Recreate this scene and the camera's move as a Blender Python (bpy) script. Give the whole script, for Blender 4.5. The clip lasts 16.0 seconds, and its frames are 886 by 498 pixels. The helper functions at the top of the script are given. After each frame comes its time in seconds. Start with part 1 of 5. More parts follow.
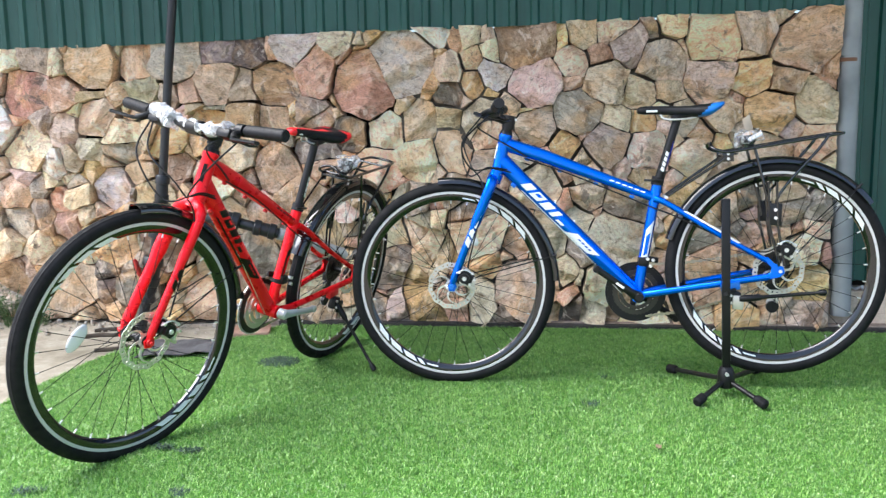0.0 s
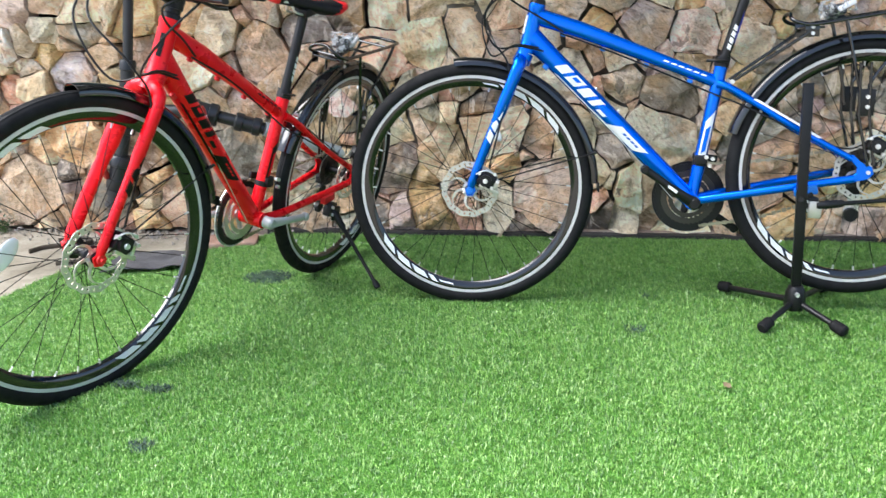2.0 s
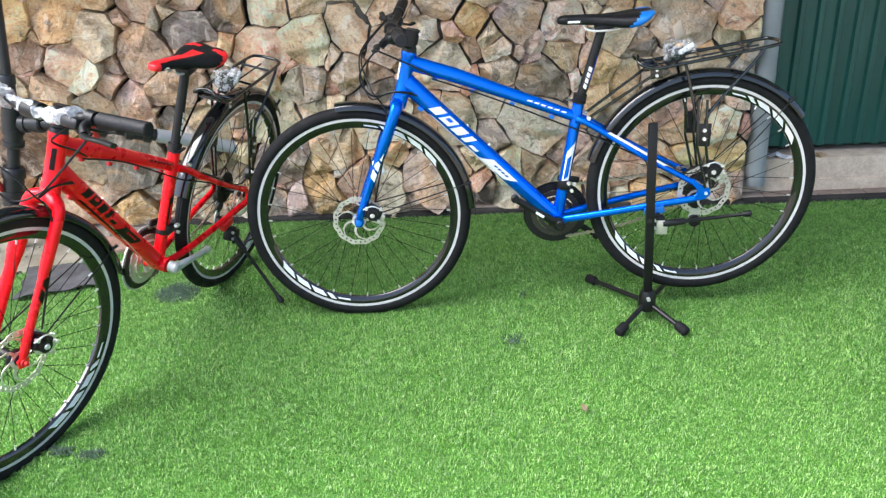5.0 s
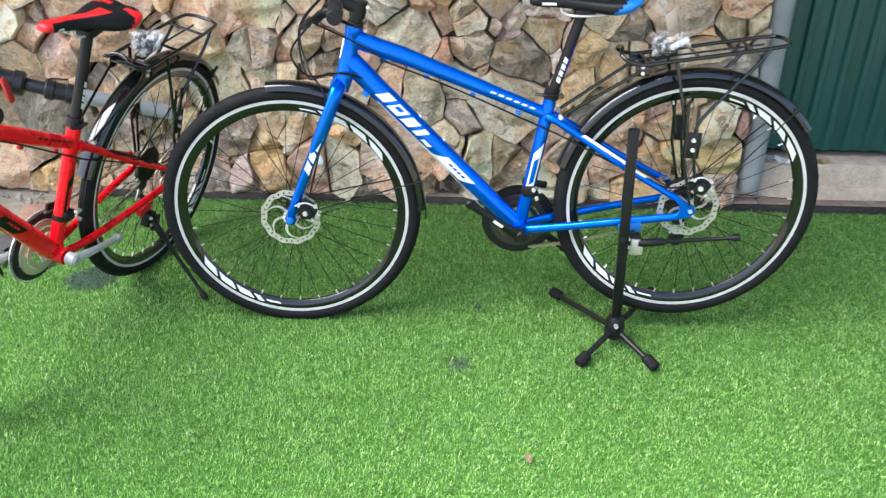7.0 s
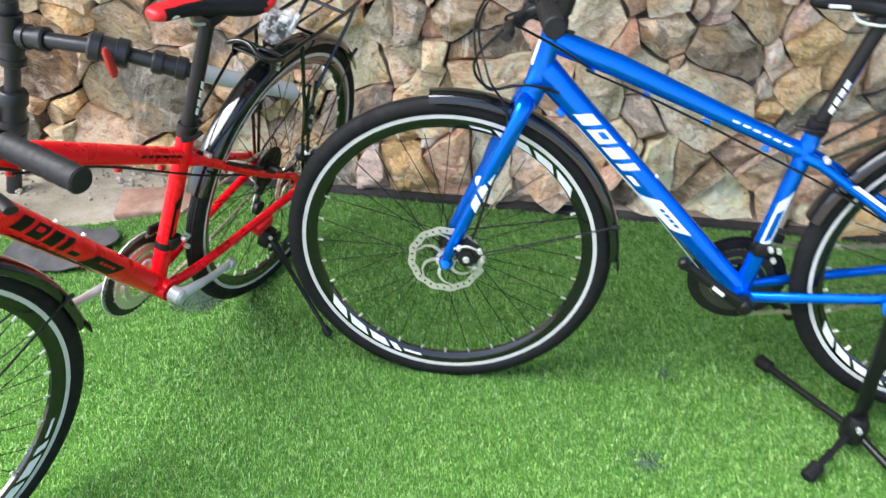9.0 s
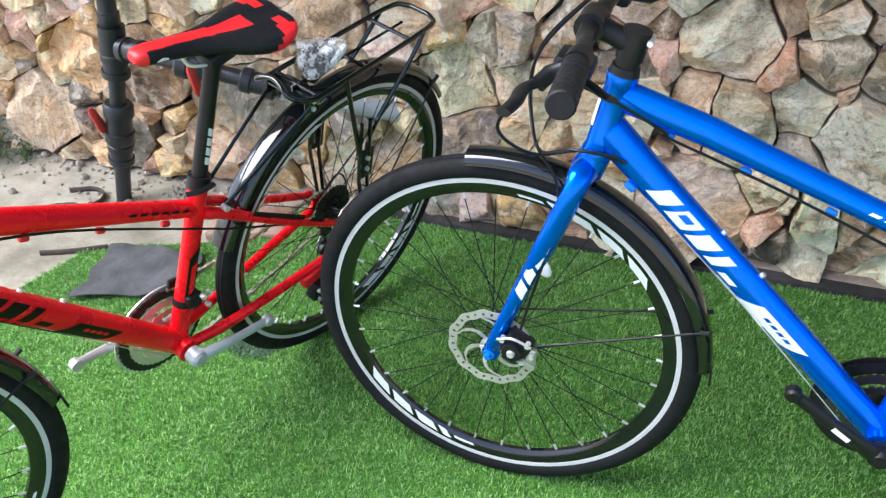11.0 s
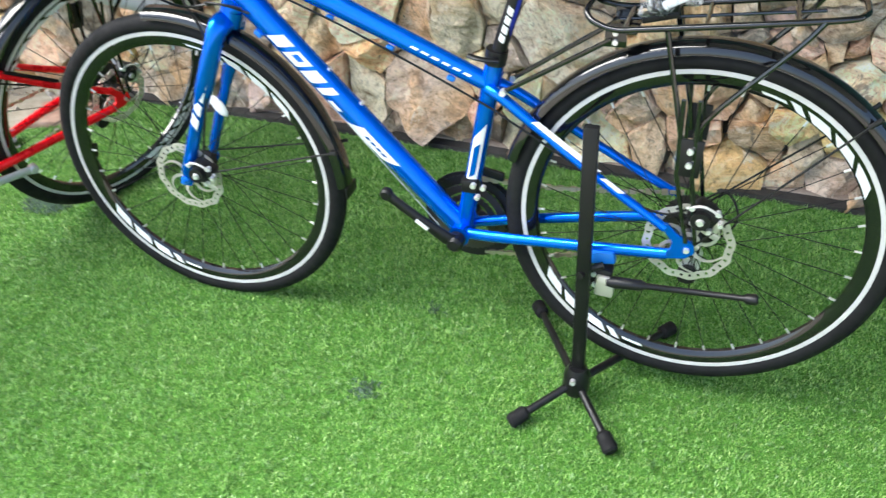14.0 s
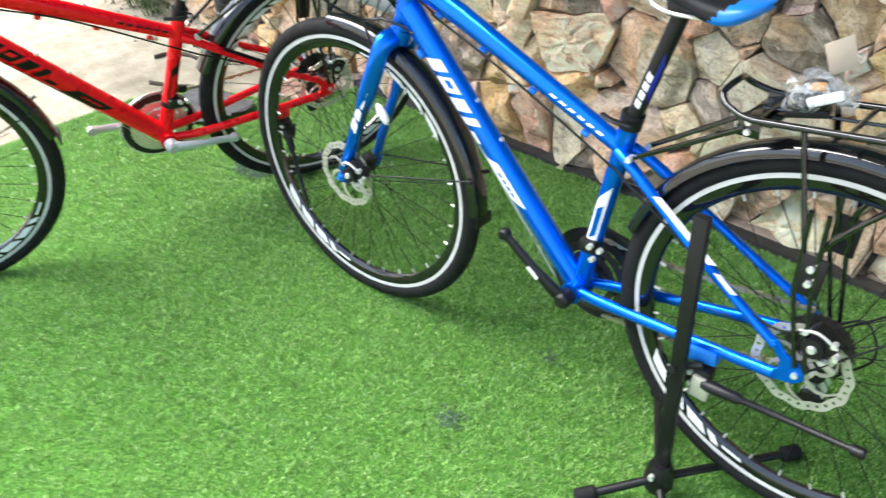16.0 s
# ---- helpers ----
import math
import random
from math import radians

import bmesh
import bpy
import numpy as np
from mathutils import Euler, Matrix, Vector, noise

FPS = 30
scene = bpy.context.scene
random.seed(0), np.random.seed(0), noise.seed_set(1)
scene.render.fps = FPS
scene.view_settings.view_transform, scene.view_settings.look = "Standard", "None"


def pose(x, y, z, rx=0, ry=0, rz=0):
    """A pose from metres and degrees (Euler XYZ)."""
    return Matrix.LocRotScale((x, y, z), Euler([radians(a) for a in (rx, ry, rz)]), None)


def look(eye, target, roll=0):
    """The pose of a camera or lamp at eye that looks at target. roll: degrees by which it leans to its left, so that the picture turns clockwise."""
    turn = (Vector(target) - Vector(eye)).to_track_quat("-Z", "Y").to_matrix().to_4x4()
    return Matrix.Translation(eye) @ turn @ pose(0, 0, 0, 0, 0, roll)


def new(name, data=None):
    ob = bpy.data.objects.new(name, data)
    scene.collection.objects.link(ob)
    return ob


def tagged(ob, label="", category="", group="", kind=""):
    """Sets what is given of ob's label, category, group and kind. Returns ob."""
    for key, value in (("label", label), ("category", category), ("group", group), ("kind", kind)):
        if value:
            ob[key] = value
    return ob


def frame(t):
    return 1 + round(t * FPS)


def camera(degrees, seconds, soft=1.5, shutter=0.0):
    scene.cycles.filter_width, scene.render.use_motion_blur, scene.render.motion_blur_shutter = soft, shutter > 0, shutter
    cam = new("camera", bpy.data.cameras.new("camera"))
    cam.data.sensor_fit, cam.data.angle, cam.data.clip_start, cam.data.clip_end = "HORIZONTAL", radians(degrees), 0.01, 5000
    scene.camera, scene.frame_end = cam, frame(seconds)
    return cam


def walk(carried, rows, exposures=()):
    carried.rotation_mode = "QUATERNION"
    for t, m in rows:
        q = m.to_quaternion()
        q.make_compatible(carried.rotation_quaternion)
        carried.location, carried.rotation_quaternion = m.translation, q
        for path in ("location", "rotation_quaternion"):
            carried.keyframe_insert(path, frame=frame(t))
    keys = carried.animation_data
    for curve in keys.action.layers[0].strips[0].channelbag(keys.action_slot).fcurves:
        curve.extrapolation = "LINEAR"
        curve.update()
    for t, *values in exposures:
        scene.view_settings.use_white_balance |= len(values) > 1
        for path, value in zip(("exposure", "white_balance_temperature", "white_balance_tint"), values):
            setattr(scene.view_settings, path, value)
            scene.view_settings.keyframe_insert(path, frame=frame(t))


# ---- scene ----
cam = camera(56.1, 16.0, soft=1.3, shutter=0.35)
PATH = [
    (0, (0.327, -2.79, 0.893), (0.074, -0.827, 0.602), -0.9),
    (0.5, (0.336, -2.811, 0.901), (0.019, -0.86, 0.597), -1.1),
    (1, (0.289, -2.744, 0.902), (-0.048, -0.804, 0.554), -0.8),
    (1.5, (0.23, -2.507, 0.857), (-0.094, -0.58, 0.43), -0.8),
    (2, (0.208, -2.351, 0.806), (-0.031, -0.433, 0.289), -0.8),
    (2.5, (0.233, -2.401, 0.839), (0.065, -0.484, 0.294), -1.7),
    (3, (0.257, -2.372, 0.934), (0.143, -0.45, 0.391), -2.5),
    (3.5, (0.259, -2.351, 1.21), (0.187, -0.457, 0.571), -2.5),
    (4, (0.304, -2.416, 1.382), (0.233, -0.573, 0.608), -2.6),
    (4.2, (0.314, -2.451, 1.367), (0.245, -0.618, 0.571), -2.4),
    (6.3, (0.253, -2.181, 1.401), (0.31, -0.403, 0.487), -2.6),
    (6.5, (0.312, -2.14, 1.396), (0.362, -0.366, 0.474), -1.7),
    (7, (0.428, -2.028, 1.37), (0.416, -0.27, 0.416), 1.2),
    (7.5, (0.34, -1.92, 1.356), (0.29, -0.191, 0.352), 2.0),
    (8, (0.201, -1.809, 1.348), (0.196, -0.123, 0.272), 1.6),
    (8.5, (0.172, -1.686, 1.343), (0.113, -0.022, 0.235), 1.1),
    (9, (0.173, -1.469, 1.345), (-0.035, 0.196, 0.257), 1.7),
    (9.2, (0.16, -1.395, 1.337), (-0.1, 0.265, 0.251), 2.3),
    (11.3, (0.405, -1.034, 1.321), (-0.333, 0.442, 0.19), -4.5),
    (11.5, (0.415, -1.051, 1.316), (-0.359, 0.402, 0.18), -4.6),
    (12, (0.45, -1.188, 1.32), (-0.338, 0.256, 0.181), -4.2),
    (12.5, (0.544, -1.351, 1.339), (-0.204, 0.134, 0.227), -3.9),
    (13, (0.764, -1.361, 1.362), (0.079, 0.174, 0.28), -2.9),
    (13.5, (0.983, -1.395, 1.341), (0.319, 0.136, 0.239), -1.1),
    (14, (1.073, -1.284, 1.325), (0.518, 0.214, 0.121), -1.6),
    (14.5, (1.128, -1.095, 1.344), (0.646, 0.38, 0.082), 1.3),
    (15, (1.241, -1.0, 1.33), (0.507, 0.394, 0.099), 3.6),
    (15.5, (1.315, -0.971, 1.33), (0.357, 0.301, 0.12), 2.5),
    (16, (1.291, -1.088, 1.359), (0.208, 0.11, 0.178), -0.9),
]
EXPOSURES = [(0, 1.26, 6100, 10), (1, 1.22, 6100, 10), (2, 1.22, 6150, 10), (4, 1.30, 6150, 10), (7, 1.38, 6150, 10), (7.5, 1.52, 6200, 10), (8.5, 1.56, 6200, 10), (9.2, 1.40, 6150, 9),
             (12, 1.36, 5850, 9), (13, 1.36, 6000, 7), (14, 1.56, 6300, 6), (15, 1.74, 6400, 6), (16, 1.68, 6400, 6)]
walk(cam, [(t, look(eye, target, roll)) for t, eye, target, roll in PATH], EXPOSURES)

# ---- world, sun, exposure ----
world = bpy.data.worlds.new("sky")
scene.world = world
world.use_nodes = True
wn = world.node_tree
sky = wn.nodes.new("ShaderNodeTexSky")
sky.sky_type = 'NISHITA'
sky.sun_disc = False
sky.sun_elevation, sky.sun_rotation = radians(57), radians(251)
sky.air_density, sky.dust_density, sky.ozone_density = 1.0, 3.0, 1.2
wn.nodes["Background"].inputs["Strength"].default_value = 0.15
wn.links.new(sky.outputs[0], wn.nodes["Background"].inputs["Color"])
sun = new("sun", bpy.data.lights.new("sun", 'SUN'))
sun.data.energy, sun.data.angle, sun.data.color = 3.3, radians(58), (1.0, 0.97, 0.93)
sun.matrix_world = look((-2.84, -0.98, 4.62), (0, 0, 0))

# ---- materials ----


def shader(name, base=(0.5, 0.5, 0.5), rough=0.5, metal=0.0, coat=0.0, spec=0.5):
    m = bpy.data.materials.new(name)
    m.use_nodes = True
    b = m.node_tree.nodes["Principled BSDF"]
    b.inputs["Base Color"].default_value = (*base, 1)
    b.inputs["Roughness"].default_value = rough
    b.inputs["Metallic"].default_value = metal
    b.inputs["Coat Weight"].default_value = coat
    b.inputs["Coat Roughness"].default_value = 0.03
    b.inputs["Specular IOR Level"].default_value = spec
    return m, m.node_tree, b


def node(nt, kind, **values):
    n = nt.nodes.new(kind)
    for k, v in values.items():
        n.inputs[k.replace("_", " ")].default_value = v
    return n


def noise_tex(nt, scale, detail=4.0, rough=0.55, coord="Object", stretch=None):
    tc = nt.nodes.new("ShaderNodeTexCoord")
    n = node(nt, "ShaderNodeTexNoise", Scale=scale, Detail=detail, Roughness=rough)
    src = tc.outputs[coord]
    if stretch:
        mp = node(nt, "ShaderNodeMapping")
        mp.inputs["Scale"].default_value = stretch
        nt.links.new(src, mp.inputs["Vector"])
        src = mp.outputs[0]
    nt.links.new(src, n.inputs["Vector"])
    return n


def ramp(nt, src, stops):
    r = nt.nodes.new("ShaderNodeValToRGB")
    el = r.color_ramp.elements
    while len(el) < len(stops):
        el.new(0.5)
    for e, (p, c) in zip(el, stops):
        e.position, e.color = p, (*c, 1)
    nt.links.new(src, r.inputs[0])
    return r


def mix(nt, kind, fac, a, b):
    m = nt.nodes.new("ShaderNodeMix")
    m.data_type, m.blend_type = 'RGBA', kind
    for sock, v in ((m.inputs[0], fac), (m.inputs[6], a), (m.inputs[7], b)):
        if hasattr(v, "is_linked"):
            nt.links.new(v, sock)
        elif isinstance(v, tuple):
            sock.default_value = (*v, 1)
        else:
            sock.default_value = v
    return m.outputs[2]


def bump(nt, b, src, strength=0.3, dist=0.01):
    n = node(nt, "ShaderNodeBump", Strength=strength, Distance=dist)
    nt.links.new(src, n.inputs["Height"])
    nt.links.new(n.outputs[0], b.inputs["Normal"])
    return n


def worn(name, base, rough, metal=0.0, coat=0.0, vary=0.25, scale=30.0, relief=0.1, dist=0.002, spec=0.5):
    """A paint, plastic or metal with light unevenness in tone, gloss and relief."""
    m, nt, b = shader(name, base, rough, metal, coat, spec)
    n1, n2 = noise_tex(nt, scale * 0.2, 3), noise_tex(nt, scale, 5)
    dark = tuple(c * (1 - vary) for c in base)
    lite = tuple(min(1, c * (1 + vary)) for c in base)
    r = ramp(nt, n1.outputs[0], [(0.3, dark), (0.7, lite)])
    nt.links.new(r.outputs[0], b.inputs["Base Color"])
    rr = ramp(nt, n2.outputs[0], [(0.3, (rough * 0.8,) * 3), (0.7, (min(1, rough * 1.25),) * 3)])
    nt.links.new(rr.outputs[0], b.inputs["Roughness"])
    if relief:
        bump(nt, b, n2.outputs[0], relief, dist)
    return m


def stone_material():
    """Split sandstone and slate: ochre, cream, salmon and grey, veined and stained, one tone a stone."""
    m, nt, b = shader("split_stone", rough=0.85, spec=0.3)
    info = nt.nodes.new("ShaderNodeObjectInfo")
    tc = nt.nodes.new("ShaderNodeTexCoord")
    shift = nt.nodes.new("ShaderNodeVectorMath")
    shift.operation = 'MULTIPLY_ADD'
    shift.inputs[1].default_value = (1, 1, 1)
    nt.links.new(tc.outputs["Object"], shift.inputs[0])
    off = nt.nodes.new("ShaderNodeCombineXYZ")
    for k, mul in enumerate((37.0, 11.0, 53.0)):
        mm = node(nt, "ShaderNodeMath")
        mm.operation = 'MULTIPLY'
        mm.inputs[1].default_value = mul
        nt.links.new(info.outputs["Random"], mm.inputs[0])
        nt.links.new(mm.outputs[0], off.inputs[k])
    nt.links.new(off.outputs[0], shift.inputs[2])

    def tex(scale, detail, rough=0.6, stretch=(1, 1, 1), dist=0.0):
        mp = node(nt, "ShaderNodeMapping")
        mp.inputs["Scale"].default_value = stretch
        nt.links.new(shift.outputs[0], mp.inputs["Vector"])
        n = node(nt, "ShaderNodeTexNoise", Scale=scale, Detail=detail, Roughness=rough, Distortion=dist)
        nt.links.new(mp.outputs[0], n.inputs["Vector"])
        return n.outputs[0]
    broad, veins, blush = tex(4.5, 4, 0.55, (1, 1, 1.3), 0.6), tex(11, 6, 0.66, (0.8, 1, 1.4), 0.8), tex(6, 3, 0.5, (1.3, 1, 0.8), 0.4)
    grain, pits, mottle = tex(120, 4, 0.7), tex(45, 5, 0.7), tex(26, 6, 0.72, (0.8, 1, 1.2), 1.0)
    # bedding, lying another way in each stone
    turn = node(nt, "ShaderNodeVectorRotate")
    turn.rotation_type = 'Y_AXIS'
    spin = node(nt, "ShaderNodeMath")
    spin.operation = 'MULTIPLY'
    spin.inputs[1].default_value = 61.0
    nt.links.new(info.outputs["Random"], spin.inputs[0])
    nt.links.new(spin.outputs[0], turn.inputs["Angle"])
    nt.links.new(tc.outputs["Object"], turn.inputs["Vector"])
    lie = nt.nodes.new("ShaderNodeVectorMath")
    nt.links.new(turn.outputs[0], lie.inputs[0])
    nt.links.new(off.outputs[0], lie.inputs[1])
    flat = node(nt, "ShaderNodeMapping")
    flat.inputs["Scale"].default_value = (0.28, 1.0, 1.0)
    nt.links.new(lie.outputs[0], flat.inputs["Vector"])
    beds = node(nt, "ShaderNodeTexNoise", Scale=22, Detail=6, Roughness=0.66, Distortion=0.9)
    nt.links.new(flat.outputs[0], beds.inputs["Vector"])
    beds = beds.outputs[0]
    def much(src, lo, hi, top):
        return ramp(nt, src, [(lo, (0, 0, 0)), (hi, (top,) * 3)]).outputs[0]
    col = mix(nt, 'MIX', much(broad, 0.50, 0.63, 0.60), info.outputs["Color"], (0.66, 0.40, 0.18))
    col = mix(nt, 'MIX', much(blush, 0.55, 0.68, 0.45), col, (0.50, 0.45, 0.37))
    col = mix(nt, 'MIX', much(beds, 0.52, 0.68, 0.50), col, (0.76, 0.65, 0.52))
    bd = ramp(nt, beds, [(0.28, (0.50, 0.40, 0.32)), (0.42, (0.90, 0.84, 0.76)), (0.50, (1, 1, 1)), (0.75, (1.0, 0.95, 0.88))])
    col = mix(nt, 'MULTIPLY', 0.65, col, bd.outputs[0])
    v = ramp(nt, veins, [(0.30, (0.34, 0.27, 0.22)), (0.40, (0.80, 0.74, 0.68)), (0.47, (1, 1, 1))])
    col = mix(nt, 'MULTIPLY', 0.8, col, v.outputs[0])
    mt = ramp(nt, mottle, [(0.34, (0.48, 0.40, 0.33)), (0.43, (0.88, 0.84, 0.79)), (0.50, (1, 1, 1)), (0.62, (1.12, 1.08, 1.02))])
    col = mix(nt, 'MULTIPLY', 0.8, col, mt.outputs[0])
    g = ramp(nt, grain, [(0.32, (0.70, 0.68, 0.65)), (0.52, (1, 1, 1))])
    col = mix(nt, 'MULTIPLY', 0.8, col, g.outputs[0])
    col = mix(nt, 'MIX', much(pits, 0.59, 0.72, 0.60), col, (0.16, 0.12, 0.09))
    # hard-edged dark crusts, thin cracks along the bedding and pale fresh breaks
    crust, fresh = tex(7.5, 8, 0.72, (1, 1, 1), 1.4), tex(8.5, 7, 0.70, (1.2, 1, 0.8), 1.2)
    col = mix(nt, 'MIX', much(crust, 0.605, 0.635, 0.72), col, (0.13, 0.105, 0.085))
    col = mix(nt, 'MIX', much(fresh, 0.585, 0.615, 0.50), col, (0.74, 0.64, 0.53))
    crack = ramp(nt, beds, [(0.485, (1, 1, 1)), (0.497, (0.42, 0.34, 0.28)), (0.503, (0.42, 0.34, 0.28)), (0.515, (1, 1, 1))])
    col = mix(nt, 'MULTIPLY', 0.55, col, crack.outputs[0])
    hs = node(nt, "ShaderNodeHueSaturation", Saturation=0.92, Value=1.38)
    nt.links.new(col, hs.inputs["Color"])
    col = mix(nt, 'DARKEN', 1.0, hs.outputs[0], (0.90, 0.88, 0.85))
    nt.links.new(col, b.inputs["Base Color"])
    b0 = bump(nt, b, mottle, 0.9, 0.013)
    b1 = node(nt, "ShaderNodeBump", Strength=0.85, Distance=0.013)
    nt.links.new(beds, b1.inputs["Height"])
    nt.links.new(b0.outputs[0], b1.inputs["Normal"])
    b2 = node(nt, "ShaderNodeBump", Strength=0.6, Distance=0.005)
    nt.links.new(grain, b2.inputs["Height"])
    nt.links.new(b1.outputs[0], b2.inputs["Normal"])
    nt.links.new(b2.outputs[0], b.inputs["Normal"])
    return m


def grass_material():
    """Polyethylene blades, each its own green."""
    m, nt, b = shader("turf_blade", rough=0.33, spec=0.85)
    geo = nt.nodes.new("ShaderNodeNewGeometry")
    r = ramp(nt, geo.outputs["Random Per Island"], [(0.0, (0.070, 0.185, 0.036)), (0.3, (0.165, 0.375, 0.072)), (0.62, (0.275, 0.530, 0.105)), (0.88, (0.400, 0.640, 0.175)), (1.0, (0.560, 0.740, 0.300))])
    n = noise_tex(nt, 2.2, 4)
    p = ramp(nt, n.outputs[0], [(0.35, (0.80, 0.86, 0.78)), (0.65, (1.0, 1.0, 1.0))])
    col = mix(nt, 'MULTIPLY', 1.0, r.outputs[0], p.outputs[0])
    q = noise_tex(nt, 30, 5, 0.65)
    col = mix(nt, 'MULTIPLY', 1.0, col, ramp(nt, q.outputs[0], [(0.36, (0.60, 0.67, 0.56)), (0.50, (0.93, 0.95, 0.91)), (0.64, (1.0, 1.0, 1.0))]).outputs[0])
    nt.links.new(col, b.inputs["Base Color"])
    thin = nt.nodes.new("ShaderNodeBsdfTranslucent")
    nt.links.new(col, thin.inputs["Color"])
    blend = nt.nodes.new("ShaderNodeMixShader")
    blend.inputs[0].default_value = 0.25
    nt.links.new(b.outputs[0], blend.inputs[1])
    nt.links.new(thin.outputs[0], blend.inputs[2])
    nt.links.new(blend.outputs[0], nt.nodes["Material Output"].inputs["Surface"])
    return m


def turf_base_material():
    m, nt, b = shader("turf_base", rough=0.9, spec=0.1)
    n1, n2 = noise_tex(nt, 260, 3), noise_tex(nt, 40, 4)
    r = ramp(nt, n1.outputs[0], [(0.3, (0.045, 0.140, 0.022)), (0.7, (0.130, 0.300, 0.055))])
    c = mix(nt, 'MULTIPLY', 0.6, r.outputs[0], ramp(nt, n2.outputs[0], [(0.3, (0.6, 0.6, 0.6)), (0.7, (1, 1, 1))]).outputs[0])
    nt.links.new(c, b.inputs["Base Color"])
    bump(nt, b, n1.outputs[0], 0.6, 0.006)
    return m


def concrete_material(name, a, c, d, scale=6.0):
    m, nt, b = shader(name, rough=0.9, spec=0.25)
    n1, n2, n3 = noise_tex(nt, scale * 0.35, 5, 0.65), noise_tex(nt, scale * 3, 6, 0.7), noise_tex(nt, scale * 30, 3, 0.6)
    r = ramp(nt, n1.outputs[0], [(0.3, a), (0.5, c), (0.7, d)])
    col = mix(nt, 'MULTIPLY', 0.7, r.outputs[0], ramp(nt, n2.outputs[0], [(0.35, (0.62, 0.60, 0.56)), (0.6, (1, 1, 1))]).outputs[0])
    col = mix(nt, 'MULTIPLY', 0.6, col, ramp(nt, n3.outputs[0], [(0.3, (0.7, 0.7, 0.7)), (0.6, (1, 1, 1))]).outputs[0])
    nt.links.new(col, b.inputs["Base Color"])
    bump(nt, b, n2.outputs[0], 0.5, 0.006)
    return m


def sheet_material():
    """Factory-painted dark green steel, streaked with dust."""
    m, nt, b = shader("painted_sheet", (0.02, 0.09, 0.07), 0.42, 0.0, 0.0, 0.5)
    n1 = noise_tex(nt, 5, 5, 0.6, stretch=(4, 4, 0.4))
    n2 = noise_tex(nt, 60, 4)
    r = ramp(nt, n1.outputs[0], [(0.3, (0.010, 0.066, 0.052)), (0.6, (0.016, 0.090, 0.072)), (0.8, (0.035, 0.12, 0.10))])
    nt.links.new(r.outputs[0], b.inputs["Base Color"])
    rr = ramp(nt, n2.outputs[0], [(0.3, (0.32,) * 3), (0.7, (0.55,) * 3)])
    nt.links.new(rr.outputs[0], b.inputs["Roughness"])
    bump(nt, b, n1.outputs[0], 0.12, 0.01)
    return m


STONE = stone_material()
BLADE = grass_material()
TURF = turf_base_material()
# both mortars are darkened so that the gaps read as deep shade
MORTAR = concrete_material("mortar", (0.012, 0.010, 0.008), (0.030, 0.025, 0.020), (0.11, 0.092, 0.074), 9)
PALE_MORTAR = concrete_material("pale_mortar", (0.030, 0.026, 0.022), (0.12, 0.105, 0.088), (0.38, 0.35, 0.31), 12)
CONCRETE = concrete_material("dusty_concrete", (0.22, 0.20, 0.15), (0.38, 0.345, 0.275), (0.50, 0.47, 0.40), 5)
PLINTH = concrete_material("cream_plaster", (0.55, 0.45, 0.36), (0.68, 0.57, 0.46), (0.72, 0.64, 0.55), 5)
TERRACOTTA = concrete_material("terracotta", (0.33, 0.19, 0.14), (0.42, 0.26, 0.20), (0.50, 0.36, 0.29), 7)
KERB = concrete_material("faded_tile", (0.22, 0.165, 0.135), (0.31, 0.245, 0.205), (0.40, 0.34, 0.30), 9)
EDGING = concrete_material("dark_edging", (0.030, 0.028, 0.028), (0.05, 0.047, 0.046), (0.085, 0.08, 0.078), 10)
SHEET = sheet_material()
SHADE_SHEET = concrete_material("pale_sheet", (0.42, 0.43, 0.42), (0.48, 0.49, 0.48), (0.54, 0.55, 0.54), 3)
GREY_PVC = worn("grey_pvc", (0.27, 0.29, 0.30), 0.45, vary=0.3, scale=25)
LIGHT_PVC = worn("light_pvc", (0.45, 0.48, 0.50), 0.4, vary=0.15, scale=25)
BLACK_PVC = worn("black_pipe", (0.020, 0.022, 0.026), 0.38, vary=0.4, scale=30)
RED_PLASTIC = worn("red_plastic", (0.55, 0.04, 0.03), 0.4, vary=0.2)
TYRE = worn("tyre_rubber", (0.008, 0.008, 0.009), 0.7, vary=0.3, scale=40, relief=0.25, spec=0.25)
BLACK = worn("black_paint", (0.006, 0.006, 0.007), 0.10, coat=0.7, vary=0.2, relief=0.0)
SATIN = worn("satin_black", (0.008, 0.008, 0.009), 0.40, vary=0.3, relief=0.05, spec=0.35)
SPOKE = worn("spoke_black", (0.010, 0.010, 0.011), 0.6, vary=0.2, relief=0.0, spec=0.2)
GRIP = worn("grip_rubber", (0.010, 0.010, 0.012), 0.55, vary=0.2, scale=150, relief=0.3, spec=0.3)
SADDLE_BLACK = worn("saddle_cover", (0.007, 0.007, 0.009), 0.5, vary=0.2, scale=200, relief=0.15, spec=0.3)
ALLOY = worn("bright_alloy", (0.80, 0.80, 0.80), 0.30, metal=0.6, vary=0.12)
STEEL = worn("rotor_steel", (0.64, 0.61, 0.55), 0.4, metal=0.6, vary=0.15)
CHAIN = worn("chain_steel", (0.46, 0.41, 0.33), 0.36, metal=0.8, vary=0.3)
SPROCKET = worn("sprocket_steel", (0.055, 0.050, 0.046), 0.4, metal=0.6, vary=0.3)
SILVER_RIM = worn("machined_rim", (0.62, 0.61, 0.60), 0.4, metal=0.05, vary=0.08)
SILVER_CRANK = worn("silver_crank", (0.50, 0.51, 0.52), 0.36, metal=0.3, vary=0.1)
